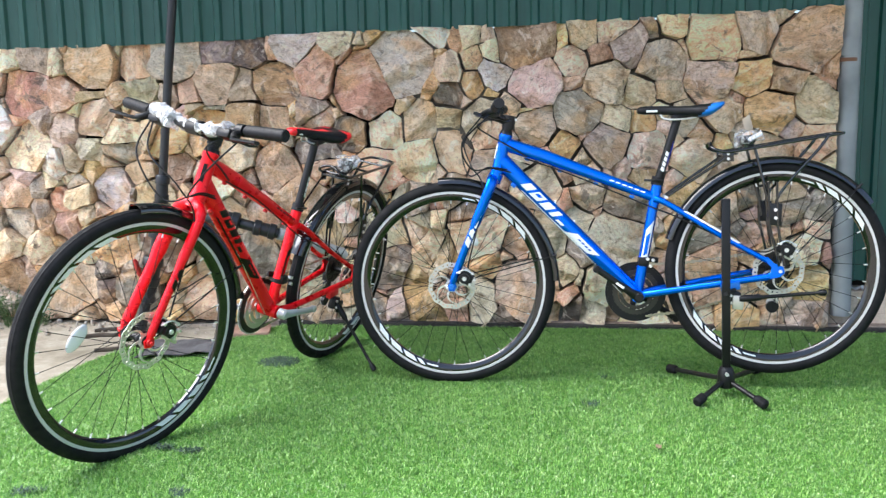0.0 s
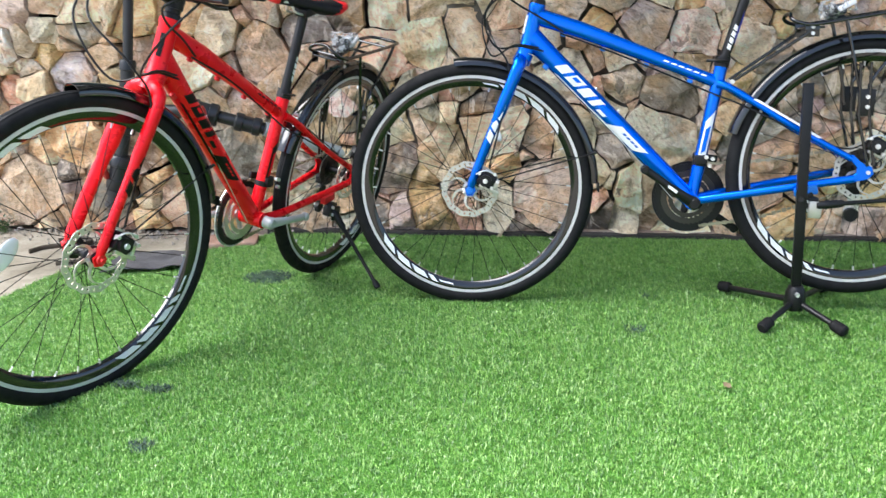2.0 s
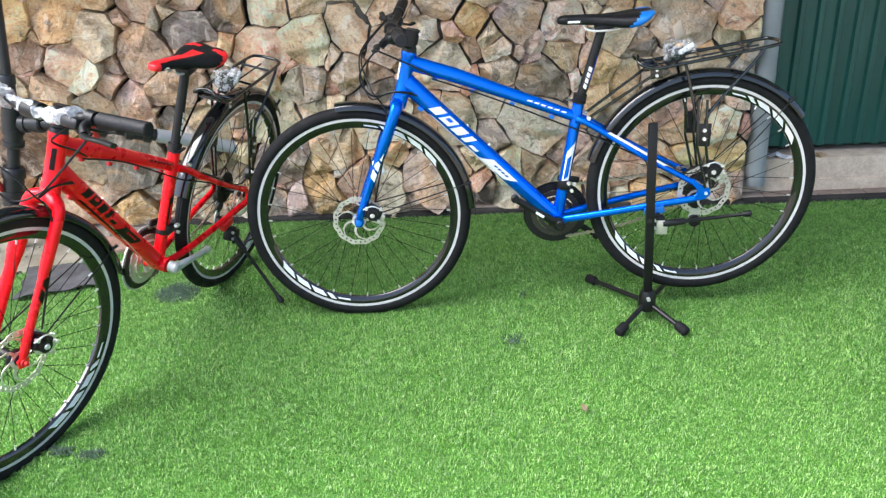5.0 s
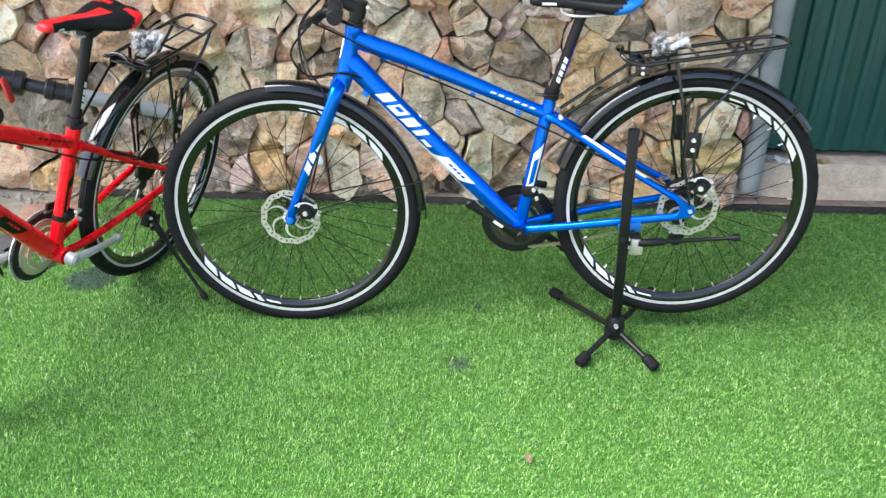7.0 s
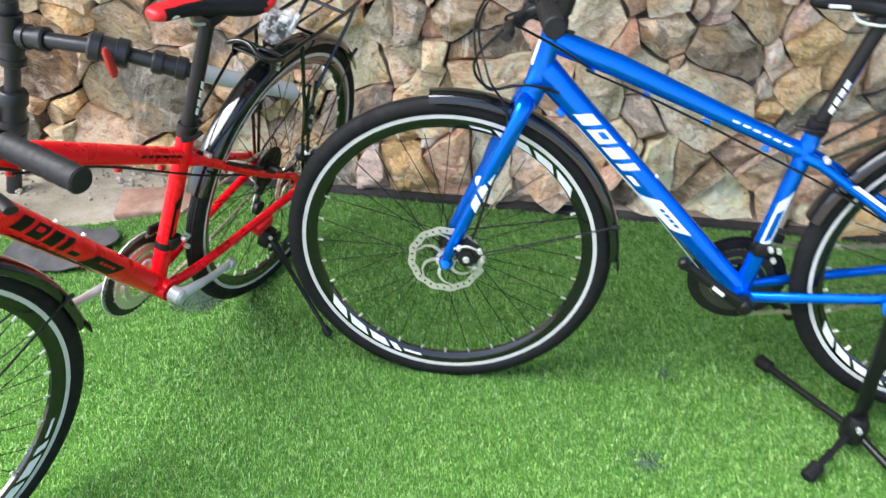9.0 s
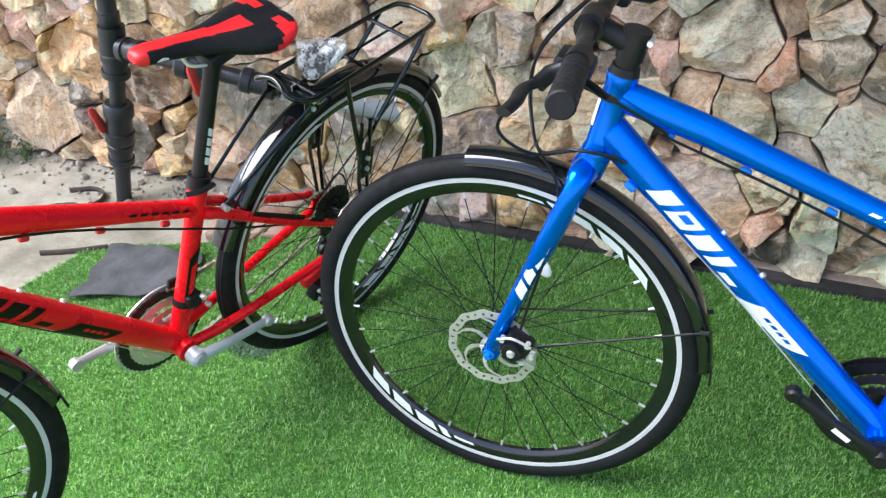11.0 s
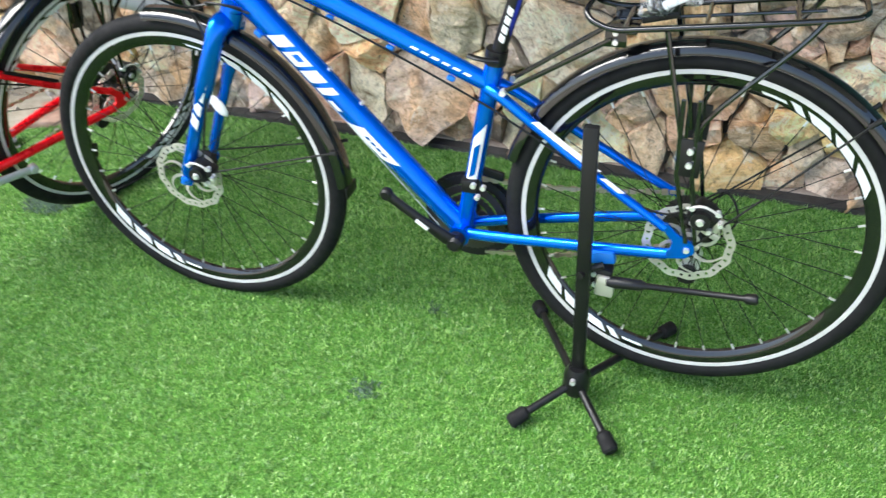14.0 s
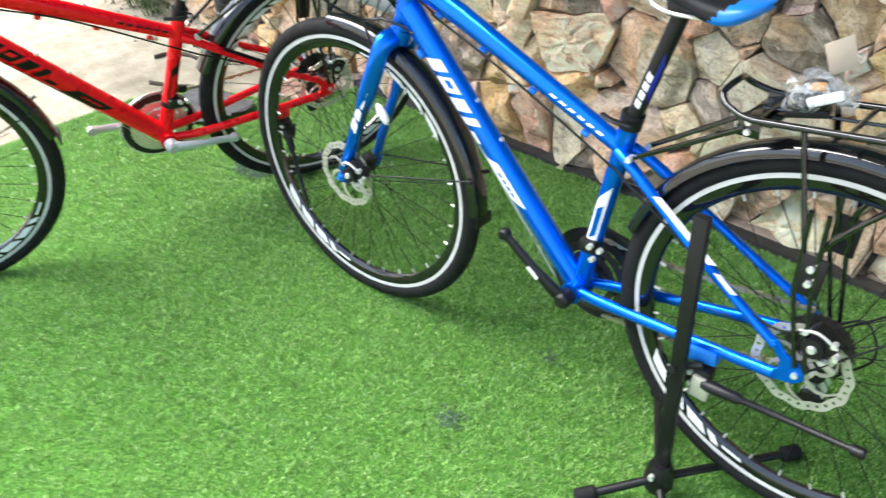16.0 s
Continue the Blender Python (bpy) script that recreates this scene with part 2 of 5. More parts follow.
WHITE = worn("white_print", (0.80, 0.81, 0.82), 0.35, vary=0.05, relief=0.0)
DARK_PRINT = worn("dark_print", (0.006, 0.003, 0.003), 0.45, vary=0.2, relief=0.0, spec=0.25)
REFLECTOR = worn("white_reflector", (0.82, 0.83, 0.84), 0.2, vary=0.05, relief=0.0)
BLUE = worn("blue_paint", (0.001, 0.165, 1.0), 0.18, metal=0.72, coat=0.3, vary=0.06, scale=20, relief=0.0, spec=0.3)
RED = worn("red_paint", (0.95, 0.004, 0.014), 0.28, metal=0.25, coat=0.15, vary=0.06, scale=20, relief=0.0, spec=0.35)
BLUE_TRIM = worn("blue_trim", (0.01, 0.17, 0.62), 0.4, vary=0.1)
RED_TRIM = worn("red_trim", (0.70, 0.015, 0.02), 0.4, vary=0.1)
LABEL_BLUE = worn("blue_print", (0.02, 0.03, 0.35), 0.35, vary=0.1, relief=0.0)
ORANGE = worn("amber_plastic", (0.75, 0.32, 0.02), 0.3, vary=0.1)
RAG = worn("grey_rag", (0.075, 0.075, 0.08), 0.9, vary=0.35, scale=60, relief=0.5, dist=0.006)
WEED = worn("weed_leaf", (0.06, 0.12, 0.03), 0.6, vary=0.5)
DRY_LEAF = worn("dry_leaf", (0.20, 0.15, 0.09), 0.7, vary=0.4)
PAPER = worn("paper", (0.75, 0.75, 0.78), 0.6, vary=0.1)
TAG = worn("beige_card", (0.72, 0.58, 0.44), 0.6, vary=0.08)
GRAVEL = concrete_material("gravel", (0.32, 0.28, 0.22), (0.50, 0.45, 0.38), (0.66, 0.62, 0.56), 20)
STRAP = worn("brown_strap", (0.07, 0.055, 0.04), 0.8, vary=0.3)
WOOD = worn("wood_chip", (0.42, 0.30, 0.19), 0.7, vary=0.2)
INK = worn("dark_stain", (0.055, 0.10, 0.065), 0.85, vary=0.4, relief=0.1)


def film_material(name, thin, thick):
    """Crumpled clear wrapping film: mostly see-through, with bright creases."""
    m, nt, b = shader(name, (0.90, 0.92, 0.94), 0.15, 0, 0, 0.8)
    n = noise_tex(nt, 70, 5, 0.65)
    bump(nt, b, n.outputs[0], 1.0, 0.008)
    clear = nt.nodes.new("ShaderNodeBsdfTransparent")
    blend = nt.nodes.new("ShaderNodeMixShader")
    f = ramp(nt, n.outputs[0], [(0.44, (thin,) * 3), (0.62, (thick,) * 3)])
    nt.links.new(f.outputs[0], blend.inputs[0])
    nt.links.new(clear.outputs[0], blend.inputs[1])
    nt.links.new(b.outputs[0], blend.inputs[2])
    nt.links.new(blend.outputs[0], nt.nodes["Material Output"].inputs["Surface"])
    return m


FILM = film_material("clear_film", 0.05, 0.55)
MILKY_FILM = film_material("milky_film", 0.34, 0.86)

# ---- mesh helpers ----


def part(name, bm, material, parent=None, label="", smooth=True, m=None):
    """Link a bmesh as one mesh object under a thing or a part."""
    me = bpy.data.meshes.new(name)
    bm.normal_update()
    bm.to_mesh(me)
    bm.free()
    return shared(name, me, material, parent, label, smooth, m)


def shared(name, me, material=None, parent=None, label="", smooth=True, m=None):
    if material and not me.materials:
        me.materials.append(material)
    if smooth:
        me.polygons.foreach_set("use_smooth", [True] * len(me.polygons))
        me.set_sharp_from_angle(angle=radians(38))
    ob = new(name, me)
    ob.parent = parent
    if m is not None:
        ob.matrix_basis = m
    return tagged(ob, label)


def thing(name, label, category, m=None, group="", kind=""):
    ob = new(name)
    ob.empty_display_size = 0.05
    if m is not None:
        ob.matrix_basis = m
    return tagged(ob, label, category, group, kind)


def sweep(bm, pts, rads, n=14, cap=True, side=(0, 1, 0)):
    """A tube along points; each radius is a number or (across, along side)."""
    pts = [Vector(p) for p in pts]
    if not isinstance(rads, list):
        rads = [rads] * len(pts)
    side = Vector(side).normalized()
    rings = []
    for i, p in enumerate(pts):
        d = (pts[min(i + 1, len(pts) - 1)] - pts[max(i - 1, 0)]).normalized()
        s = side - d * side.dot(d)
        if s.length < 0.05:
            s = d.orthogonal()
        s.normalize()
        side = s
        u = d.cross(s)
        ra, rb = rads[i] if isinstance(rads[i], tuple) else (rads[i], rads[i])
        rings.append([bm.verts.new(p + u * (ra * math.cos(a)) + s * (rb * math.sin(a))) for a in (2 * math.pi * k / n for k in range(n))])
    for a, b in zip(rings, rings[1:]):
        for k in range(n):
            bm.faces.new((a[k], a[(k + 1) % n], b[(k + 1) % n], b[k]))
    if cap:
        bm.faces.new(rings[0][::-1])
        bm.faces.new(rings[-1])
    return bm


def tube(pts, rads, n=14, cap=True, side=(0, 1, 0)):
    return sweep(bmesh.new(), pts, rads, n, cap, side)


def curve_pts(pts, steps=8):
    """A smooth line through points."""
    P = [Vector(p) for p in pts]
    P = [P[0] * 2 - P[1]] + P + [P[-1] * 2 - P[-2]]
    out = []
    for i in range(1, len(P) - 2):
        a, b, c, d = P[i - 1:i + 3]
        for k in range(steps):
            t = k / steps
            out.append(0.5 * (2 * b + (c - a) * t + (2 * a - 5 * b + 4 * c - d) * t * t + (3 * b - a - 3 * c + d) * t ** 3))
    return out + [P[-2]]


def lathe(bm, profile, n=48, a0=0.0, a1=2 * math.pi, closed=True):
    """Turn a profile of (radius, y) about the local y axis; angle 0 is +x, 90 degrees +z."""
    full = abs(a1 - a0 - 2 * math.pi) < 1e-6
    count = n if full else n + 1
    rings = []
    for k in range(count):
        a = a0 + (a1 - a0) * k / n
        rings.append([bm.verts.new((r * math.cos(a), y, r * math.sin(a))) for r, y in profile])
    m = len(profile)
    for k in range(n):
        A, B = rings[k], rings[(k + 1) % count]
        for j in range(m if closed else m - 1):
            bm.faces.new((A[j], A[(j + 1) % m], B[(j + 1) % m], B[j]))
    if closed and not full:
        bm.faces.new(rings[0][::-1])
        bm.faces.new(rings[-1])
    bmesh.ops.recalc_face_normals(bm, faces=bm.faces)
    return bm


def box(bm, size, m=None, bevel=0.0):
    r = bmesh.ops.create_cube(bm, size=1.0, matrix=(m or Matrix()) @ Matrix.Diagonal((*size, 1)))
    if bevel:
        es = list({e for v in r["verts"] for e in v.link_edges})
        bmesh.ops.bevel(bm, geom=es, offset=bevel, segments=2, affect='EDGES', profile=0.5)
    return bm


def cyl(bm, p, q, r, n=14, r2=None):
    return sweep(bm, [p, q], [r, r if r2 is None else r2], n)


def prism(bm, outline, y0, y1):
    """A flat plate from an outline in x and z."""
    a = [bm.verts.new((x, y0, z)) for x, z in outline]
    b = [bm.verts.new((x, y1, z)) for x, z in outline]
    bm.faces.new(a)
    bm.faces.new(b[::-1])
    for i in range(len(a)):
        j = (i + 1) % len(a)
        bm.faces.new((a[j], a[i], b[i], b[j]))
    bmesh.ops.recalc_face_normals(bm, faces=bm.faces)
    return bm

# ---- ground, turf and kerbs ----


def slab(outline, z0, z1):
    bm = bmesh.new()
    a = [bm.verts.new((x, y, z0)) for x, y in outline]
    b = [bm.verts.new((x, y, z1)) for x, y in outline]
    bm.faces.new(a)
    bm.faces.new(b)
    for i in range(len(a)):
        j = (i + 1) % len(a)
        bm.faces.new((a[i], a[j], b[j], b[i]))
    bmesh.ops.recalc_face_normals(bm, faces=bm.faces)
    return bm


TURF_Z = -0.006
bm = bmesh.new()
bmesh.ops.create_grid(bm, x_segments=1, y_segments=1, size=300, matrix=pose(0, 0, -0.02))
tagged(part("ground", bm, CONCRETE, smooth=False), "dusty weathered concrete yard beside the turf", "ground", kind="structure")

TURF_EDGE = [(-1.50, -1.42), (-1.50, -0.9), (-1.50, -0.36), (-1.49, 0.0), (-1.48, 0.2), (-1.43, 0.42), (-1.30, 0.50), (-1.15, 0.55), (-1.0, 0.63), (-0.9, 0.866)]
turf = part("artificial_turf", slab(TURF_EDGE + [(2.7, 0.866), (2.7, -1.42)], -0.019, TURF_Z), TURF, smooth=False)
tagged(turf, "bright green artificial grass mat laid on the concrete", "turf", kind="structure")


def blades(count, seed):
    """Short curved plastic blades, each two quads and a tip."""
    rng = np.random.default_rng(seed)
    x = rng.uniform(-1.51, 2.5, count)
    y = rng.uniform(-1.41, 0.862, count)
    ex = np.interp(y, [p[1] for p in TURF_EDGE], [p[0] for p in TURF_EDGE])
    keep = x > ex + rng.normal(0, 0.006, count)
    x, y = x[keep], y[keep]
    n = len(x)
    yaw = rng.uniform(0, 2 * np.pi, n)
    patch = 0.5 + 0.5 * np.sin(3.1 * x + 1.7 * np.sin(2.3 * y)) * np.sin(4.2 * y + 1.1 * x)
    clump = np.zeros(n)
    for wave in (0.012, 0.017, 0.023, 0.031, 0.042, 0.06, 0.09):
        for _ in range(3):
            a, ph = rng.uniform(0, 6.283, 2)
            clump += np.sin((x * np.cos(a) + y * np.sin(a)) * 6.283 / wave + ph) / 4.6
    clump += 0.55 * np.sin(y * 6.283 / 0.019 + 1.5 * np.sin(x * 5.0))
    clump = np.clip(0.5 + 0.33 * clump, 0, 1)
    tall = rng.uniform(0.008, 0.015, n) * (0.55 + 0.75 * clump) * (0.9 + 0.2 * patch)
    lean = rng.uniform(0.4, 1.45, n)
    w = rng.uniform(0.0007, 0.0011, n)
    dx, dy = np.cos(yaw), np.sin(yaw)
    sx, sy = -dy * w, dx * w
    z0 = np.full(n, TURF_Z - 0.001)
    h1, r1 = tall * 0.55 * np.cos(lean * 0.4), tall * 0.55 * np.sin(lean * 0.4)
    h2, r2 = h1 + tall * 0.5 * np.cos(lean * 1.1), r1 + tall * 0.5 * np.sin(lean * 1.1)
    v = np.empty((n, 5, 3))
    v[:, 0] = np.stack([x - sx, y - sy, z0], 1)
    v[:, 1] = np.stack([x + sx, y + sy, z0], 1)
    v[:, 2] = np.stack([x + dx * r1 + sx * .8, y + dy * r1 + sy * .8, z0 + h1], 1)
    v[:, 3] = np.stack([x + dx * r1 - sx * .8, y + dy * r1 - sy * .8, z0 + h1], 1)
    v[:, 4] = np.stack([x + dx * r2, y + dy * r2, z0 + h2], 1)
    base = (np.arange(n) * 5)[:, None]
    loops = np.concatenate([base + np.array([[0, 1, 2, 3]]), base + np.array([[3, 2, 4]])], 1).ravel()
    me = bpy.data.meshes.new("grass_blades")
    me.vertices.add(n * 5)
    me.vertices.foreach_set("co", v.ravel())
    me.loops.add(len(loops))
    me.loops.foreach_set("vertex_index", loops.astype(np.int32))
    me.polygons.add(n * 2)
    starts = (np.arange(n) * 7)[:, None] + np.array([[0, 4]])
    me.polygons.foreach_set("loop_start", starts.ravel().astype(np.int32))
    me.update(calc_edges=True)
    me.materials.append(BLADE)
    return tagged(new("grass_blades", me), "short curled green plastic grass blades of the mat", "grass", kind="stuff")


blades(760000, 3)

# dark rubber edging and terracotta kerb along the wall foot
tagged(part("turf_edging", slab([(-0.92, 0.864), (4.2, 0.864), (4.2, 0.906), (-0.92, 0.906)], -0.019, 0.010), EDGING, smooth=False), "dark grimy edging strip along the turf", "edging", kind="structure")
kerb = thing("kerb", "faded terracotta kerb tiles at the foot of the wall", "kerb", kind="structure")
rng = random.Random(5)
x = -1.14
while x < 4.1:
    w = rng.uniform(0.19, 0.23)
    bm = box(bmesh.new(), (w - 0.006, 0.068, 0.045), bevel=0.004)
    part("kerb_tile", bm, KERB, kerb, m=pose(x + w / 2, 0.938, -0.009 + rng.uniform(-0.003, 0.003), 0, 0, rng.uniform(-0.6, 0.6)))
    x += w
bm = bmesh.new()
box(bm, (0.23, 0.16, 0.03), bevel=0.008)
bmesh.ops.subdivide_edges(bm, edges=bm.edges, cuts=2, use_grid_fill=True)
for v in bm.verts:
    v.co += Vector((noise.noise(v.co * 20), noise.noise(v.co * 20 + Vector((5, 0, 0))), 0)) * 0.012
tagged(part("loose_tile", bm, TERRACOTTA, m=pose(-1.03, 0.71, -0.006, 0, 0, 18)), "broken salmon terracotta tile lying on the concrete", "tile")

# ---- stone wall ----
WALL_X0, WALL_X1, FACE, WALL_BACK = -3.6, 1.525, 0.93, 1.25


def wall_top(x):
    return 1.328 + 0.019 * x


bm = bmesh.new()
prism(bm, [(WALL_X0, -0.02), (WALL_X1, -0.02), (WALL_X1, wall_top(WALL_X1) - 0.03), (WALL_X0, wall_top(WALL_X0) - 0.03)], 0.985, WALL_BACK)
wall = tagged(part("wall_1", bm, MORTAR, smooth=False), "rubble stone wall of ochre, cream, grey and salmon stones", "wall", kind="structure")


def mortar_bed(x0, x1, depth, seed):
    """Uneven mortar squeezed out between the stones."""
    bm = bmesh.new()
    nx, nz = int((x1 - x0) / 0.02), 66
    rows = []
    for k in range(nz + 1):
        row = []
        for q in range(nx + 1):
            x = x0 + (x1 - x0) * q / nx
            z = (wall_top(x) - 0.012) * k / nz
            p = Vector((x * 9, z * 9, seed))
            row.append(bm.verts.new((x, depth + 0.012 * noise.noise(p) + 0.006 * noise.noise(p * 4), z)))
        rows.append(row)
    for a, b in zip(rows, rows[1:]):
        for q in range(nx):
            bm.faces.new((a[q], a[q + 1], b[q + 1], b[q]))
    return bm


part("mortar", mortar_bed(WALL_X0, -0.34, 0.978, 2.0), MORTAR, wall, "recessed mortar, near-black so the gaps between stones read as shade")
part("mortar", mortar_bed(-0.34, WALL_X1 - 0.004, 0.958, 7.0), PALE_MORTAR, wall, "grey mortar flush between the stones")
TONES = {"S": (0.74, 0.41, 0.27), "C": (0.74, 0.57, 0.39), "O": (0.72, 0.46, 0.20), "G": (0.37, 0.325, 0.28), "W": (0.74, 0.68, 0.66),
         "T": (0.60, 0.43, 0.27), "D": (0.20, 0.17, 0.14), "B": (0.38, 0.24, 0.17), "P": (0.68, 0.50, 0.42), "K": (0.54, 0.45, 0.34)}
# the stones that stand out, section by section: place along the wall, height, half size, tone
FAR_LEFT = [(-2.12, 1.08, 0.13, "S"), (-2.19, 1.23, 0.06, "C"), (-2.04, 1.24, 0.10, "K"), (-1.79, 1.21, 0.14, "C"), (-1.57, 1.20, 0.10, "T"), (-1.93, 1.08, 0.09, "S"), (-1.79, 1.07, 0.07, "T"),
            (-2.05, 0.97, 0.08, "G"), (-1.94, 0.92, 0.08, "K"), (-1.77, 0.96, 0.10, "C"), (-2.15, 0.82, 0.13, "C"), (-2.00, 0.74, 0.07, "W"), (-2.15, 0.72, 0.08, "P"), (-1.92, 0.77, 0.07, "K"),
            (-1.64, 0.86, 0.11, "C"), (-1.81, 0.82, 0.07, "K"), (-1.72, 0.63, 0.10, "W"), (-1.80, 0.70, 0.07, "O"), (-1.89, 0.61, 0.08, "K"), (-2.23, 0.62, 0.10, "C"), (-1.96, 0.46, 0.09, "B"),
            (-2.10, 0.51, 0.08, "G"), (-2.11, 0.34, 0.09, "C"), (-2.27, 0.35, 0.09, "K"), (-2.21, 0.46, 0.08, "K"), (-1.74, 0.38, 0.13, "O"), (-1.39, 1.23, 0.12, "K")]
MID_LEFT = [(-1.16, 1.25, 0.09, "G"), (-1.02, 1.25, 0.09, "D"), (-0.81, 1.26, 0.10, "W"), (-0.60, 1.28, 0.07, "C"), (-1.19, 1.11, 0.11, "C"), (-1.06, 1.09, 0.08, "K"), (-0.91, 1.09, 0.11, "T"),
            (-0.72, 1.14, 0.11, "S"), (-0.49, 1.08, 0.16, "S"), (-0.33, 1.18, 0.16, "W"), (-0.72, 0.95, 0.09, "K"), (-0.91, 0.93, 0.09, "C"), (-0.57, 0.87, 0.09, "D"), (-0.41, 0.87, 0.10, "C"),
            (-0.25, 0.92, 0.09, "T"), (-0.27, 0.74, 0.10, "C"), (-0.91, 0.72, 0.12, "C"), (-1.09, 0.80, 0.10, "T"), (-0.99, 0.52, 0.09, "P"), (-0.29, 0.56, 0.09, "K"), (-1.54, 1.09, 0.08, "K"), (-1.31, 1.08, 0.07, "T")]
MID_RIGHT = [(0.22, 1.26, 0.14, "B"), (0.10, 1.23, 0.08, "P"), (-0.02, 1.18, 0.07, "T"), (-0.11, 1.14, 0.08, "C"), (0.09, 1.12, 0.08, "W"), (-0.01, 1.08, 0.07, "O"), (0.27, 1.08, 0.12, "P"),
             (0.42, 1.16, 0.07, "C"), (0.47, 1.28, 0.07, "K"), (0.60, 1.30, 0.08, "C"), (0.67, 1.23, 0.09, "P"), (0.85, 1.31, 0.07, "T"), (0.80, 1.16, 0.10, "G"), (0.58, 1.07, 0.10, "K"),
             (0.44, 0.95, 0.11, "G"), (0.71, 1.03, 0.08, "C"), (0.27, 0.88, 0.09, "K"), (-0.09, 0.79, 0.10, "T"), (0.05, 0.72, 0.09, "P"), (0.50, 0.59, 0.08, "K"), (0.39, 0.80, 0.08, "O")]
FAR_RIGHT = [(1.01, 1.24, 0.12, "S"), (1.19, 1.26, 0.09, "K"), (1.39, 1.22, 0.13, "T"), (1.00, 1.07, 0.11, "P"), (1.17, 1.08, 0.09, "O"), (1.31, 1.06, 0.08, "B"), (1.43, 0.97, 0.10, "C"),
             (1.25, 0.94, 0.10, "O"), (1.07, 0.92, 0.08, "T"), (0.58, 0.80, 0.10, "G"), (0.75, 0.77, 0.10, "P"), (0.73, 0.89, 0.07, "O"), (0.61, 0.91, 0.07, "K"), (0.94, 0.74, 0.09, "C"),
             (0.67, 0.52, 0.12, "D"), (0.64, 0.39, 0.15, "K"), (1.44, 0.81, 0.08, "S"), (1.45, 0.20, 0.10, "O")]
MARKED = FAR_LEFT + MID_LEFT + MID_RIGHT + FAR_RIGHT


def cell(seeds, i, bounds):
    """The power cell of a seed, clipped to the wall."""
    xi, zi, ri = seeds[i][:3]
    poly = [(max(bounds[0], xi - .45), -0.005), (min(bounds[1], xi + .45), -0.005), (min(bounds[1], xi + .45), wall_top(xi + .2)), (max(bounds[0], xi - .45), wall_top(xi - .2))]
    for j, (xj, zj, rj, *_) in enumerate(seeds):
        dx, dz = xj - xi, zj - zi
        if i == j or dx * dx + dz * dz > 0.5:
            continue
        pair = random.Random((i * 1000 + j) if i < j else (j * 1000 + i))
        c = (xj * xj + zj * zj - rj * rj - xi * xi - zi * zi + ri * ri) / 2
        c -= pair.choice((0.0, 0.0, 0.0005, 0.001, 0.002, 0.006)) * math.hypot(dx, dz)
        # tilt the joint about its middle, alike for both neighbours
        size = math.hypot(dx, dz)
        f = c - (xi * dx + zi * dz)
        mx, mz = xi + dx * f / size ** 2, zi + dz * f / size ** 2
        turn = random.Random(i * 7919 + j if i < j else j * 7919 + i).uniform(-0.24, 0.24)
        dx, dz = dx * math.cos(turn) - dz * math.sin(turn), dx * math.sin(turn) + dz * math.cos(turn)
        c = mx * dx + mz * dz
        out = []
        for k in range(len(poly)):
            p, q = poly[k], poly[(k + 1) % len(poly)]
            a, b = p[0] * dx + p[1] * dz - c, q[0] * dx + q[1] * dz - c
            if a <= 0:
                out.append(p)
            if a * b < 0:
                t = a / (a - b)
                out.append((p[0] + (q[0] - p[0]) * t, p[1] + (q[1] - p[1]) * t))
        poly = out
        if len(poly) < 3:
            return []
    return poly


def split(poly, rng):
    """Break a cell in two by a slanting crack across its longer way."""
    n = len(poly)
    cx, cz = sum(p[0] for p in poly) / n, sum(p[1] for p in poly) / n
    xx, zz, xz = (sum((p[0] - cx) ** 2 for p in poly), sum((p[1] - cz) ** 2 for p in poly), sum((p[0] - cx) * (p[1] - cz) for p in poly))
    a = 0.5 * math.atan2(2 * xz, xx - zz) + rng.uniform(-0.7, 0.7)
    nx, nz = math.cos(a), math.sin(a)
    c = cx * nx + cz * nz + rng.uniform(-0.3, 0.3) * math.sqrt((xx + zz) / n)
    out = []
    for sign in (1, -1):
        half = []
        for k in range(n):
            p, q = poly[k], poly[(k + 1) % n]
            u, v = sign * (p[0] * nx + p[1] * nz - c) + 0.0015, sign * (q[0] * nx + q[1] * nz - c) + 0.0015
            if u <= 0:
                half.append(p)
            if u * v < 0:
                t = u / (u - v)
                half.append((p[0] + (q[0] - p[0]) * t, p[1] + (q[1] - p[1]) * t))
        out.append(half)
    return out


